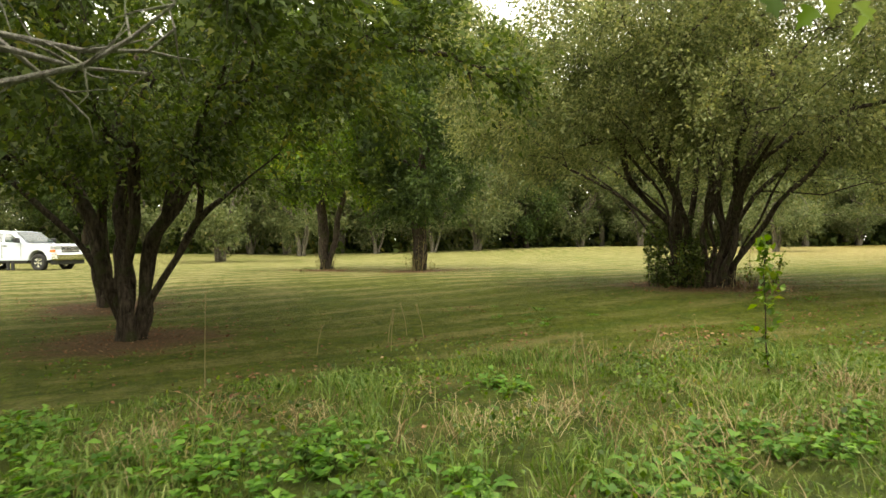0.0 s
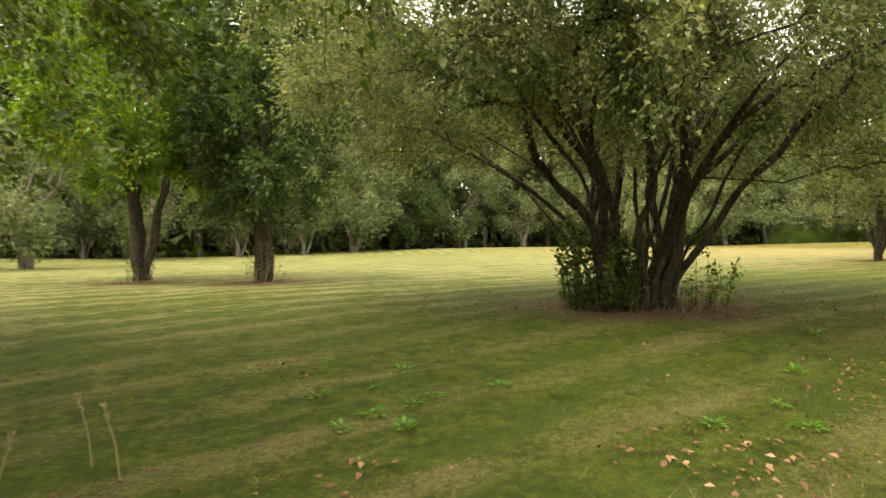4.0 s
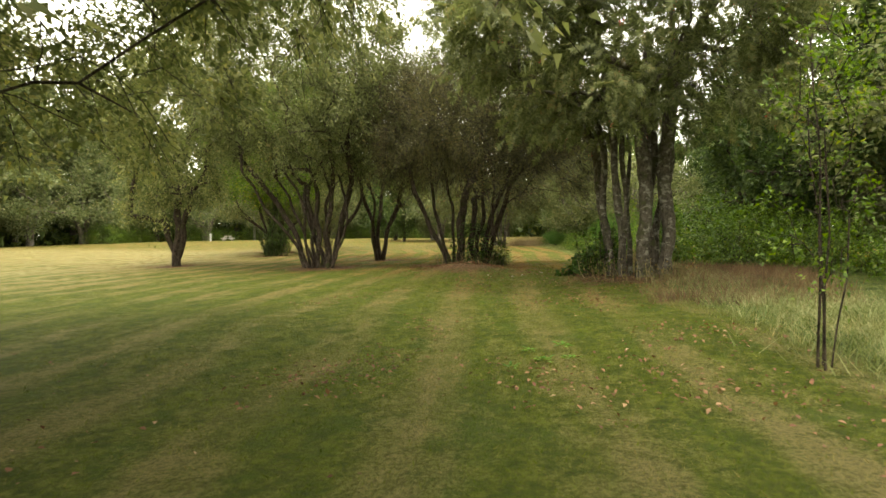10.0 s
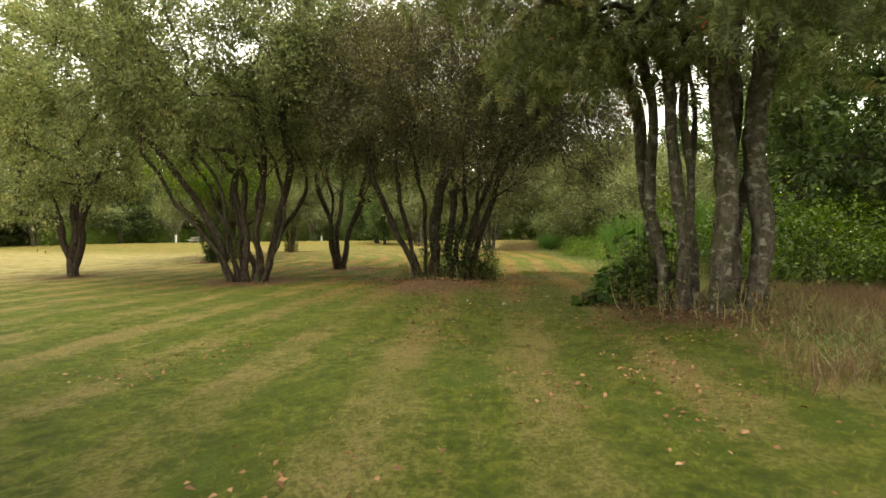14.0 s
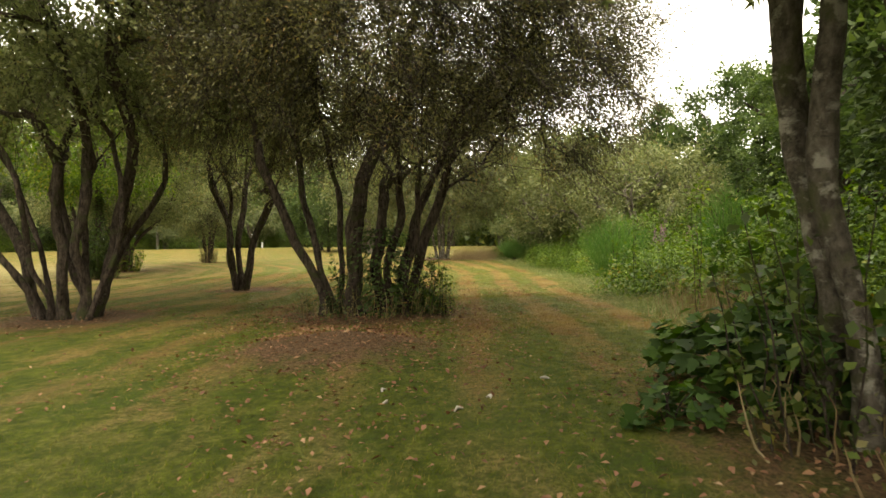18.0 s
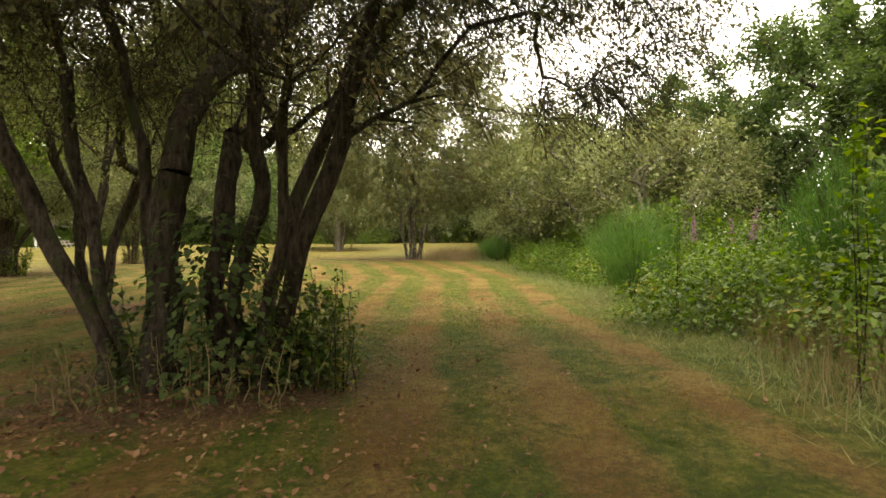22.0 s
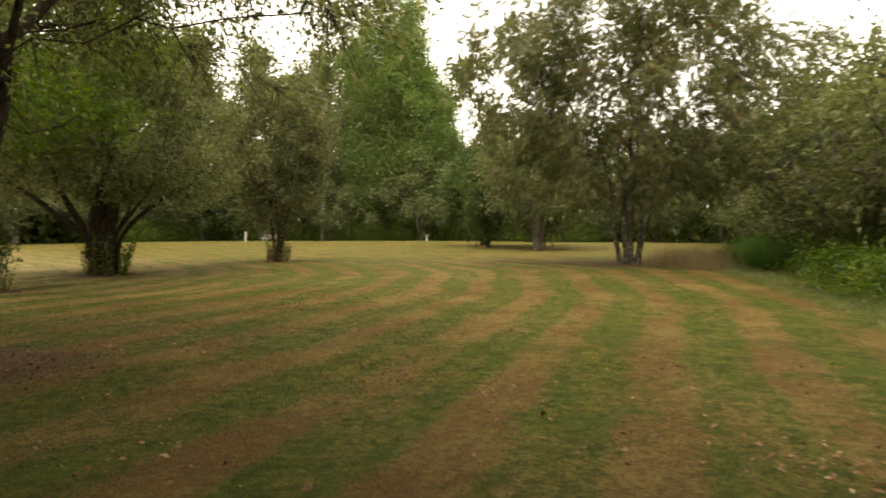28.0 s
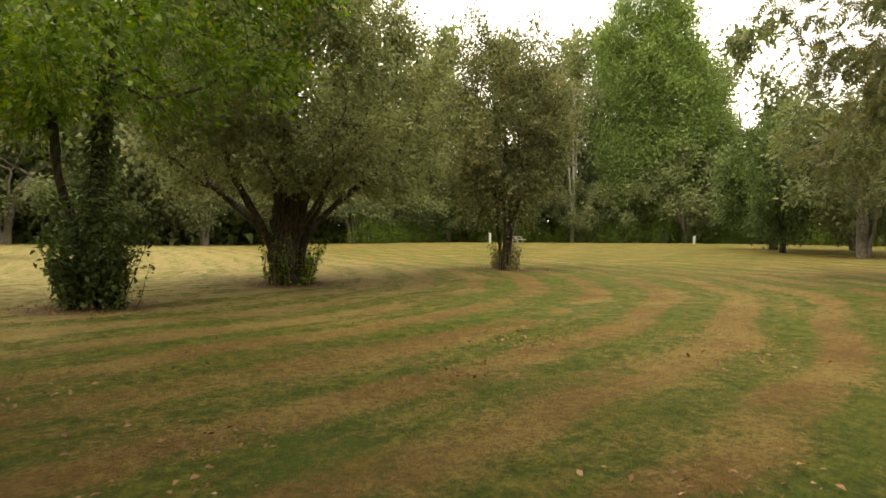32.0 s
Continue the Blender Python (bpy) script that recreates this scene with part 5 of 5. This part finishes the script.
for s in (-1, 1):
    yy = s * .89
    for nm, prof in (("front_window", [(.05, 1.36), (.86, 1.36), (.38, 1.76), (.05, 1.8)]), ("rear_window", [(-.78, 1.36), (-.06, 1.36), (-.06, 1.8), (-.72, 1.8)])):
        bm = bmesh.new()
        vs = [bm.verts.new((x, s * .905 * (1 - .16 * (z - 1.3)) + s * .006, z)) for x, z in prof]
        bm.faces.new(vs if s < 0 else vs[::-1])
        geo_out = bmesh.ops.solidify(bm, geom=bm.faces[:], thickness=.012)
        solid(nm, bm, GLASS, truck, "dark tinted side window")
    for x in (.98, -.03, -.9):
        solid("door_seam", box(x - .008, x + .008, s * .985 - .004, s * .985 + .004, .62, 1.3, .001), BLACK, truck)
    for x in (.15, -.75):
        solid("door_handle", box(x - .1, x + .1, s * 1.0 - .02, s * 1.0 + .02, 1.17, 1.21), BLACK, truck)
    mir = solid("mirror", box(.82, .98, s * 1.12 - .13, s * 1.12 + .13, 1.33, 1.56, .03), BLACK, truck)
    solid("rocker", box(-1.3, 1.3, s * .9 - .05, s * .9 + .05, .4, .5), BLACK, truck)
    solid("headlight", box(2.52, 2.775, s * .78 - .2, s * .78 + .2, 1.0, 1.16), CLEAR, truck)
    solid("turn_lamp", box(2.5, 2.765, s * .8 - .2, s * .8 + .2, .88, .985), AMBER, truck)
    for x in (.55, .3):
        solid("side_step_bracket", box(x - .09, x + .09, s * .98 - .03, s * .98 + .03, .05, .48, .02), BLACK, truck)
    for cx in (-1.85, 1.85):
        bm = bmesh.new()
        ring = [(.37, -.11), (.41, -.06), (.41, .06), (.37, .11), (.23, .12), (.23, -.12)]
        vs = [[bm.verts.new((cx + r * math.cos(a), s * .85 + w, .4 + r * math.sin(a))) for r, w in ring] for a in np.linspace(0, 2 * math.pi, 28, endpoint=False)]
        for i in range(28):
            for j in range(6):
                bm.faces.new((vs[i][j], vs[(i + 1) % 28][j], vs[(i + 1) % 28][(j + 1) % 6], vs[i][(j + 1) % 6]))
        bmesh.ops.recalc_face_normals(bm, faces=bm.faces[:])
        wheel = solid("wheel", bm, TYRE, truck, "black tyre", True)
        bm = bmesh.new()
        bmesh.ops.create_cone(bm, cap_ends=True, segments=24, radius1=.235, radius2=.235, depth=.16, matrix=Matrix.Translation((cx, s * .86, .4)) @ Matrix.Rotation(math.pi / 2, 4, "X"))
        solid("rim", bm, CHROME, wheel, "steel rim")
        for q in range(5):
            bm = box(-.045, .045, s * .95 - .012, s * .95 + .012, .07, .21, .01)
            bmesh.ops.rotate(bm, verts=bm.verts[:], cent=(0, 0, 0), matrix=Matrix.Rotation(q * 2 * math.pi / 5, 3, "Y"))
            bmesh.ops.translate(bm, verts=bm.verts[:], vec=(cx, 0, .4))
            solid("rim_slot", bm, BLACK, wheel)
bm = bmesh.new()
vs = [bm.verts.new(c) for c in ((1.21, -.82, 1.33), (1.21, .82, 1.33), (.5, .74, 1.84), (.5, -.74, 1.84))]
bm.faces.new(vs)
bmesh.ops.translate(bm, verts=bm.verts[:], vec=(.02, 0, .02))
bmesh.ops.solidify(bm, geom=bm.faces[:], thickness=.012)
solid("windscreen", bm, GLASS, truck)
solid("grille", box(2.7, 2.8, -.56, .56, .86, 1.16), BLACK, truck)
for z in (.92, 1.0, 1.1):
    solid("grille_bar", box(2.78, 2.82, -.58, .58, z, z + .025), CHROME, truck)
solid("front_bumper", box(2.55, 2.95, -1.0, 1.0, .5, .82, .06), CHROME, truck)
solid("air_dam", box(2.45, 2.8, -.9, .9, .3, .5, .03), BLACK, truck)
solid("underbody", box(-2.6, 2.4, -.6, .6, .35, .62, .02), BLACK, truck)


# ---- grass, weeds and fallen leaves ----
def blades(name, label, x, y, tall, wide, mat, rng, lean=.35, values=None, z_off=0.0):
    k = len(x)
    z = height(x, y) - .006 + z_off
    a = rng.uniform(0, 6.283, k)
    side = np.stack([np.cos(a), np.sin(a), np.zeros(k)], -1) * (wide / 2)[:, None]
    b = rng.uniform(0, 6.283, k)
    bend = np.stack([np.cos(b), np.sin(b), np.zeros(k)], -1) * (tall * lean * rng.uniform(.2, 1.6, k))[:, None]
    base = np.stack([x, y, z], -1)
    up = np.zeros((k, 3))
    up[:, 2] = tall
    v = np.stack([base - side, base + side, base + up + bend], 1).reshape(-1, 3)
    vals = {key: np.repeat(val, 3) for key, val in (values or {}).items()}
    return tagged(new(name, mesh_of(name, v, np.arange(3 * k).reshape(-1, 3), mat, vals)), label, "grass", kind="stuff")


def bent_blades(name, label, x, y, tall, wide, mat, rng, lean):
    k = len(x)
    base = np.stack([x, y, height(x, y) - .01], -1)
    a, b = rng.uniform(0, 6.283, k), rng.uniform(0, 6.283, k)
    side = np.stack([np.cos(a), np.sin(a), np.zeros(k)], -1) * (wide / 2)[:, None]
    out = np.stack([np.cos(b), np.sin(b), np.zeros(k)], -1) * (tall * lean * rng.uniform(.2, 1.5, k))[:, None]
    up = np.zeros((k, 3))
    up[:, 2] = tall
    mid = base + up * .62 + out * .3
    tip = base + up * (1 - .35 * rng.uniform(0, 1, k))[:, None] + out
    v = np.stack([base - side, base + side, mid - side * .8, mid + side * .8, tip], 1).reshape(-1, 3)
    f = np.array([[0, 1, 3], [0, 3, 2], [2, 3, 4]])
    return tagged(new(name, mesh_of(name, v, ((np.arange(k) * 5)[:, None, None] + f).reshape(-1, 3), mat)), label, "grass", kind="stuff")


def tufted(rng, k, cx, cy, sx, sy, tufts, spread):
    tx, ty = cx + rng.uniform(-1, 1, tufts) * sx, cy + rng.uniform(-1, 1, tufts) * sy
    i = rng.integers(0, tufts, k)
    return tx[i] + rng.normal(size=k) * spread, ty[i] + rng.normal(size=k) * spread


rg = np.random.default_rng(77)
STRETCH = [(0, 0), (.5, 3), (1.5, 6.5), (4, 9), (9, 10.6), (14, 12.5), (22, 14.9), (30, 16.6), (35, 19.5), (39, 23.5), (43, 30)]
seg = [(a, b, math.hypot(b[0] - a[0], b[1] - a[1])) for a, b in zip(STRETCH, STRETCH[1:])]
for name, count, reach, t_lo, t_hi, w in (("lawn_blades", 230000, 5.5, .022, .055, .006), ("lawn_blades_beyond", 30000, 12, .02, .05, .016)):
    xs, ys = [], []
    total = sum(s[2] for s in seg)
    for a, b, d in seg:
        m = int(count * d / total)
        t, o = rg.uniform(-.15, 1.15, m), rg.normal(size=m) * reach * .55
        xs.append(a[0] + (b[0] - a[0]) * t - (b[1] - a[1]) / d * o)
        ys.append(a[1] + (b[1] - a[1]) * t + (b[0] - a[0]) / d * o)
    x, y = np.concatenate(xs), np.concatenate(ys)
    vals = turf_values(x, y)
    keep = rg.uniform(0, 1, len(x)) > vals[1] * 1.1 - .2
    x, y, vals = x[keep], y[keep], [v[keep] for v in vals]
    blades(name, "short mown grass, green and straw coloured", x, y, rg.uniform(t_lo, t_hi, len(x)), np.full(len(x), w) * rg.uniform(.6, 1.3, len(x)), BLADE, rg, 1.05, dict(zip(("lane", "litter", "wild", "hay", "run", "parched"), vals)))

x, y = tufted(rg, 56000, 2.6, 4.4, 6.6, 4.2, 700, .15)
keep = (np.hypot((x - 2.4) / 6.2, (y - 3.6) / 3.9) < 1) & (np.hypot(x, y) > 1.2)
x, y = x[keep], y[keep]
bent_blades("long_grass", "long unmown grass, green with straw stems", x, y, rg.uniform(.06, .25, len(x)) * (.75 + .45 * np.sin(x * 2.1) * np.cos(y * 1.7)), rg.uniform(.006, .014, len(x)), LUSH, rg, 1.0)
x, y = tufted(rg, 3600, 2.6, 4.6, 6.6, 4.2, 80, .22)
keep = (np.hypot((x - 2.4) / 6.4, (y - 3.6) / 4.1) < 1) & (np.hypot(x, y) > 1.5)
x, y = x[keep], y[keep]
bent_blades("dry_grass_stems", "dry straw grass stems among the green", x, y, rg.uniform(.12, .34, len(x)), rg.uniform(.004, .008, len(x)), DRYSTALK, rg, 1.9)

pts = np.array(along(EDGE[1:13], .05, -.75, .6, rg))
i = rg.integers(0, len(pts), 36000)
x, y = pts[i, 0] + rg.normal(size=36000) * .45, pts[i, 1] + rg.normal(size=36000) * .4
blades("edge_grass", "pale rough grass along the thicket's edge", x, y, rg.uniform(.05, .24, len(x)), rg.uniform(.006, .013, len(x)), WILD, rg, 1.3)
pts = np.array(along([(9, 6.2), (14, 7.4), (19, 8.7)], .05, -.4, .9, rg))
i = rg.integers(0, len(pts), 900)
i = i[rg.integers(0, 900, 18000)]
x, y = pts[i, 0] + rg.normal(size=18000) * .5, pts[i, 1] + rg.normal(size=18000) * .6
bent_blades("rough_grass", "long pale rough grass lying over beside the lawn", x, y, rg.uniform(.1, .36, len(x)), rg.uniform(.006, .012, len(x)), WILD, rg, 1.9)
x, y = tufted(rg, 11000, 24.6, 9.9, 5.4, 1.7, 420, .22)
blades("dry_weeds", "brown dry weeds on the bank", x, y, rg.uniform(.08, .34, len(x)), rg.uniform(.005, .011, len(x)), BROWNWEED, rg, .6)
x, y = tufted(rg, 90, 27.3, 13.3, .4, .3, 16, .06)
blades("dry_weeds", "tall brown dry dock stalks beside the path", x, y, rg.uniform(.3, 1.15, len(x)), rg.uniform(.008, .016, len(x)), BROWNWEED, rg, .4)
x, y = tufted(rg, 80, 29.7, 13.4, .5, .3, 16, .08)
blades("dry_weeds", "pale dead stalks in front of the thicket", x, y, rg.uniform(.4, 1.0, len(x)), rg.uniform(.006, .014, len(x)), DRYSTALK, rg, .22)
x, y = tufted(rg, 1500, 34.2, 13.3, 3.6, .7, 120, .16)
blades("dry_weeds", "brown dry weeds in front of the brambles", x, y, rg.uniform(.3, .9, len(x)), rg.uniform(.005, .011, len(x)), DRYSTALK, rg, .3)

x, y = tufted(rg, 2600, 58.2, 25.2, 2.2, 1.3, 90, .16)
blades("dry_weeds", "reddish dry weeds beyond the end of the thicket", x, y, rg.uniform(.3, .9, len(x)), rg.uniform(.008, .016, len(x)), DRYSTALK, rg, .35)

# low broad weeds in the long grass
k = 9000
cx, cy = tufted(rg, k, 2.2, 4.0, 6.2, 3.6, 90, .25)
c = np.stack([cx, cy, height(cx, cy) + rg.uniform(.03, .3, k)], -1)
L = rg.uniform(.025, .06, k)
keep = np.hypot(cx, cy) > 1.2
tagged(new("broad_weeds", mesh_of("broad_weeds", *leaf_quads(c[keep], rand_dirs(rg, k)[keep] + np.array([0, 0, .2]), rand_dirs(rg, k)[keep] * .5 + np.array([0, 0, 1.0]), L[keep], L[keep] * .7), BRAMBLE)),
       "low broad-leaved weeds in the long grass", "weeds", kind="stuff")

# fallen leaves: thick under the trees, thin on the lawn
xs, ys = [], []
for a, b, r in TREE_FEET:
    m = int((1000 if 23 < a < 31 and b < 20 else 480) * r)
    xs.append(a + rg.normal(size=m) * r * .9)
    ys.append(b + rg.normal(size=m) * r * .9)
for a, b, d in seg:
    m = int(d * 110)
    heap = rg.integers(0, max(4, int(d * 2)), m)
    t = rg.uniform(0, 1, 99)[heap] + rg.normal(size=m) * .5 / d
    o = rg.normal(size=99)[heap] * 3.2 + rg.normal(size=m) * .35
    xs.append(a[0] + (b[0] - a[0]) * t - (b[1] - a[1]) / d * o)
    ys.append(a[1] + (b[1] - a[1]) * t + (b[0] - a[0]) / d * o)
x, y = np.concatenate(xs), np.concatenate(ys)
k = len(x)
L = rg.uniform(.03, .075, k)
d = rand_dirs(rg, k)
d[:, 2] *= .35
tagged(new("fallen_leaves", mesh_of("fallen_leaves", *leaf_quads(np.stack([x, y, height(x, y) + rg.uniform(.015, .05, k)], -1), d, rand_dirs(rg, k) * .4 + np.array([0, 0, 1.0]), L, L * .6), DRYLEAF)),
       "brown and straw fallen leaves scattered on the grass", "fallen leaves", kind="stuff")


# leafy weeds in the long grass at the start
STRAW = leaf_material("pale_straw", [(0.0, (0.24, 0.18, 0.09)), (0.5, (0.38, 0.31, 0.16)), (1.0, (0.5, 0.43, 0.25))], 0.6, 0.25)
PALECHIP = plain_material("pale_bark_chip", (0.36, 0.33, 0.27), 0.85)
def leafy(name, x, y, label, category, r, h, count, leaf, mat, seed, group="", wide=.6):
    rng = np.random.default_rng(seed)
    root = thing(name, x, y, label, category, group)
    stalks, cs, ax = [], [], []
    n = max(4, count // 14)
    for i in range(n):
        a, d = rng.uniform(0, 6.283), r * math.sqrt(rng.uniform(0, 1))
        b = np.array([math.cos(a) * d * .8, math.sin(a) * d * .8, -.03])
        top = b + np.array([math.cos(a) * .12, math.sin(a) * .12, h * rng.uniform(.55, 1.05) * (1.1 - .4 * d / r)])
        stalks.append(tube([b, (b + top) / 2 + rng.normal(size=3) * .01, top], [.005, .004, .002], 4))
        t = rng.uniform(.3, 1.0, 14)[:, None]
        g = rng.uniform(0, 6.283, 14)
        out = np.stack([np.cos(g), np.sin(g), rng.uniform(-.25, .45, 14)], -1)
        cs.append(b + (top - b) * t + out * leaf * .55)
        ax.append(out)
    part("stalk_tuft", mesh_of("stalk_tuft", *joined(stalks), LUSH), root)["kind"] = "stuff"
    c, q = np.concatenate(cs), np.concatenate(ax)
    k = len(c)
    L = leaf * rng.uniform(.6, 1.3, k)
    part("leaves", mesh_of("leaves", *leaf_quads(c, q, rand_dirs(rng, k) * .35 + np.array([0, 0, 1.0]), L, L * wide), mat), root)
    return root


def rosette(x, y, size, seed):
    rng = np.random.default_rng(seed)
    root = thing("rosette_weed", x, y, "flat bright green rosette weed in the turf", "weed", "rosette weeds in the turf")
    k = 14
    a = np.arange(k) * 2.4 + rng.uniform(0, 1)
    out = np.stack([np.cos(a), np.sin(a), rng.uniform(.1, .7, k)], -1)
    L = size * rng.uniform(.7, 1.2, k)
    part("leaves", mesh_of("leaves", *leaf_quads(out * (L * .5)[:, None] + np.array([0, 0, .03]), out, np.array([0, 0, 1.0]) - out * .3, L, L * .42), WEED), root)


WEED = leaf_material("weed_leaves", [(0.0, (0.05, 0.125, 0.018)), (0.5, (0.11, 0.235, 0.03)), (1.0, (0.21, 0.36, 0.06))], 0.45, 0.35)
for i, (x, y, r, h) in enumerate(((-1.75, 4.15, .5, .34), (-1.2, 3.95, .45, .3), (-.75, 4.35, .4, .25), (-3.0, 4.5, .4, .32), (-2.4, 3.6, .5, .3), (-1.0, 3.3, .5, .26), (-.1, 3.6, .4, .24), (1.95, 4.15, .42, .25), (2.35, 4.25, .36, .26), (1.3, 3.6, .4, .24), (3.3, 4.6, .4, .28), (.5, 6.0, .3, .22))):
    leafy("leafy_weed", x, y, "clump of bright green broad-leaved weeds in long grass", "weed", r, h, int(520 * r), .085, WEED, 300 + i, "leafy weeds in the long grass")
for i, (x, y) in enumerate(((1.0, 12.64), (.91, 11.0), (1.35, 10.31), (1.93, 10.75), (2.57, 10.89), (4.62, 9.77), (3.76, 9.39), (5.66, 10.86), (.17, 12.37), (1.78, 11.83), (8.4, 11.6), (9.9, 12.8), (7.2, 12.4), (1.1, 10.0), (1.55, 9.85), (1.45, 11.2), (1.7, 10.5), (4.4, 9.2), (13.9, 12.35), (14.3, 12.1), (14.75, 12.4), (14.5, 11.85), (15.1, 12.1))):
    rosette(x, y, .065 + .045 * ((i * 7) % 5) / 5, 340 + i)
# straw tussocks bent over in the long grass
for i, (x, y, s) in enumerate(((.22, 4.75, .42), (.65, 4.85, .4), (-2.1, 4.4, .38), (.95, 5.3, .32), (-.3, 5.9, .3), (2.1, 4.8, .3), (-1.1, 5.2, .3), (3.6, 5.6, .34))):
    rng = np.random.default_rng(370 + i)
    root = thing("straw_tussock", x, y, "tussock of bent dry straw grass", "grass tussock", "straw tussocks")
    k = 60
    g = rng.uniform(0, 6.283, k)
    b = np.stack([rng.normal(size=k) * .14, rng.normal(size=k) * .14, np.full(k, -.01)], -1)
    out = np.stack([np.cos(g), np.sin(g), np.zeros(k)], -1) * (s * rng.uniform(.4, 1.6, k))[:, None]
    up = np.array([0, 0, 1.0]) * (s * rng.uniform(.2, .75, k))[:, None]
    side = np.stack([-np.sin(g), np.cos(g), np.zeros(k)], -1) * .0026
    m = b + out * .45 + up * .8
    tip = b + out + up * .6
    v = np.stack([b - side, b + side, m - side, m + side, tip], 1).reshape(-1, 3)
    part("straw", mesh_of("straw", v, ((np.arange(k) * 5)[:, None, None] + np.array([[0, 1, 3], [0, 3, 2], [2, 3, 4]])).reshape(-1, 3), STRAW), root)["kind"] = "stuff"
# lone seed stalks
for i, (x, y, h) in enumerate(((-2.4, 6.35, .95), (-.8, 9.0, .5), (-.3, 9.5, .5), (-1.65, 8.2, .4), (-.7, 8.35, .45), (-.57, 9.82, .5), (2.3, 7.05, .42), (2.95, 7.3, .42), (1.4, 6.2, .5))):
    root = thing("seed_stalk", x, y, "dry straw-coloured grass stalk with a seed head", "grass stalk", "seed stalks")
    lean = .12 * math.sin(i * 2.3)
    part("stalk", mesh_of("stalk", *tube([(0, 0, -.03), (lean * .3, .02, h * .5), (lean, .05, h)], [.006, .005, .003], 4), STRAW), root)
    k = 26
    t = rg.uniform(0, 1, k)
    c = np.stack([lean * (.75 + .25 * t) + rg.normal(size=k) * .012, .04 + rg.normal(size=k) * .012, h * (.78 + .24 * t)], -1)
    part("seed_head", mesh_of("seed_head", *leaf_quads(c, rand_dirs(rg, k) * .5 + np.array([0, 0, 1.0]), rand_dirs(rg, k), np.full(k, .03), np.full(k, .008)), STRAW), root)
# pale chips of bark by the rowan
for i, (x, y) in enumerate(((24.63, 16.51), (25.33, 15.16), (24.55, 15.5), (24.16, 15.64), (24.71, 14.05), (24.28, 16.35))):
    root = thing("bark_chip", x, y, "pale dry chip of bark lying on the turf", "bark chip", "pale chips by the rowan")
    a = i * 1.9
    u = np.array([math.cos(a), math.sin(a), .1]) * .045
    w = np.array([-math.sin(a), math.cos(a), 0]) * .022
    part("chip", mesh_of("chip", *tube([-u + np.array([0, 0, .03]), np.array([0, 0, .045]) + w, u + np.array([0, 0, .03])], [.008, .016, .007], 6), PALECHIP), root)
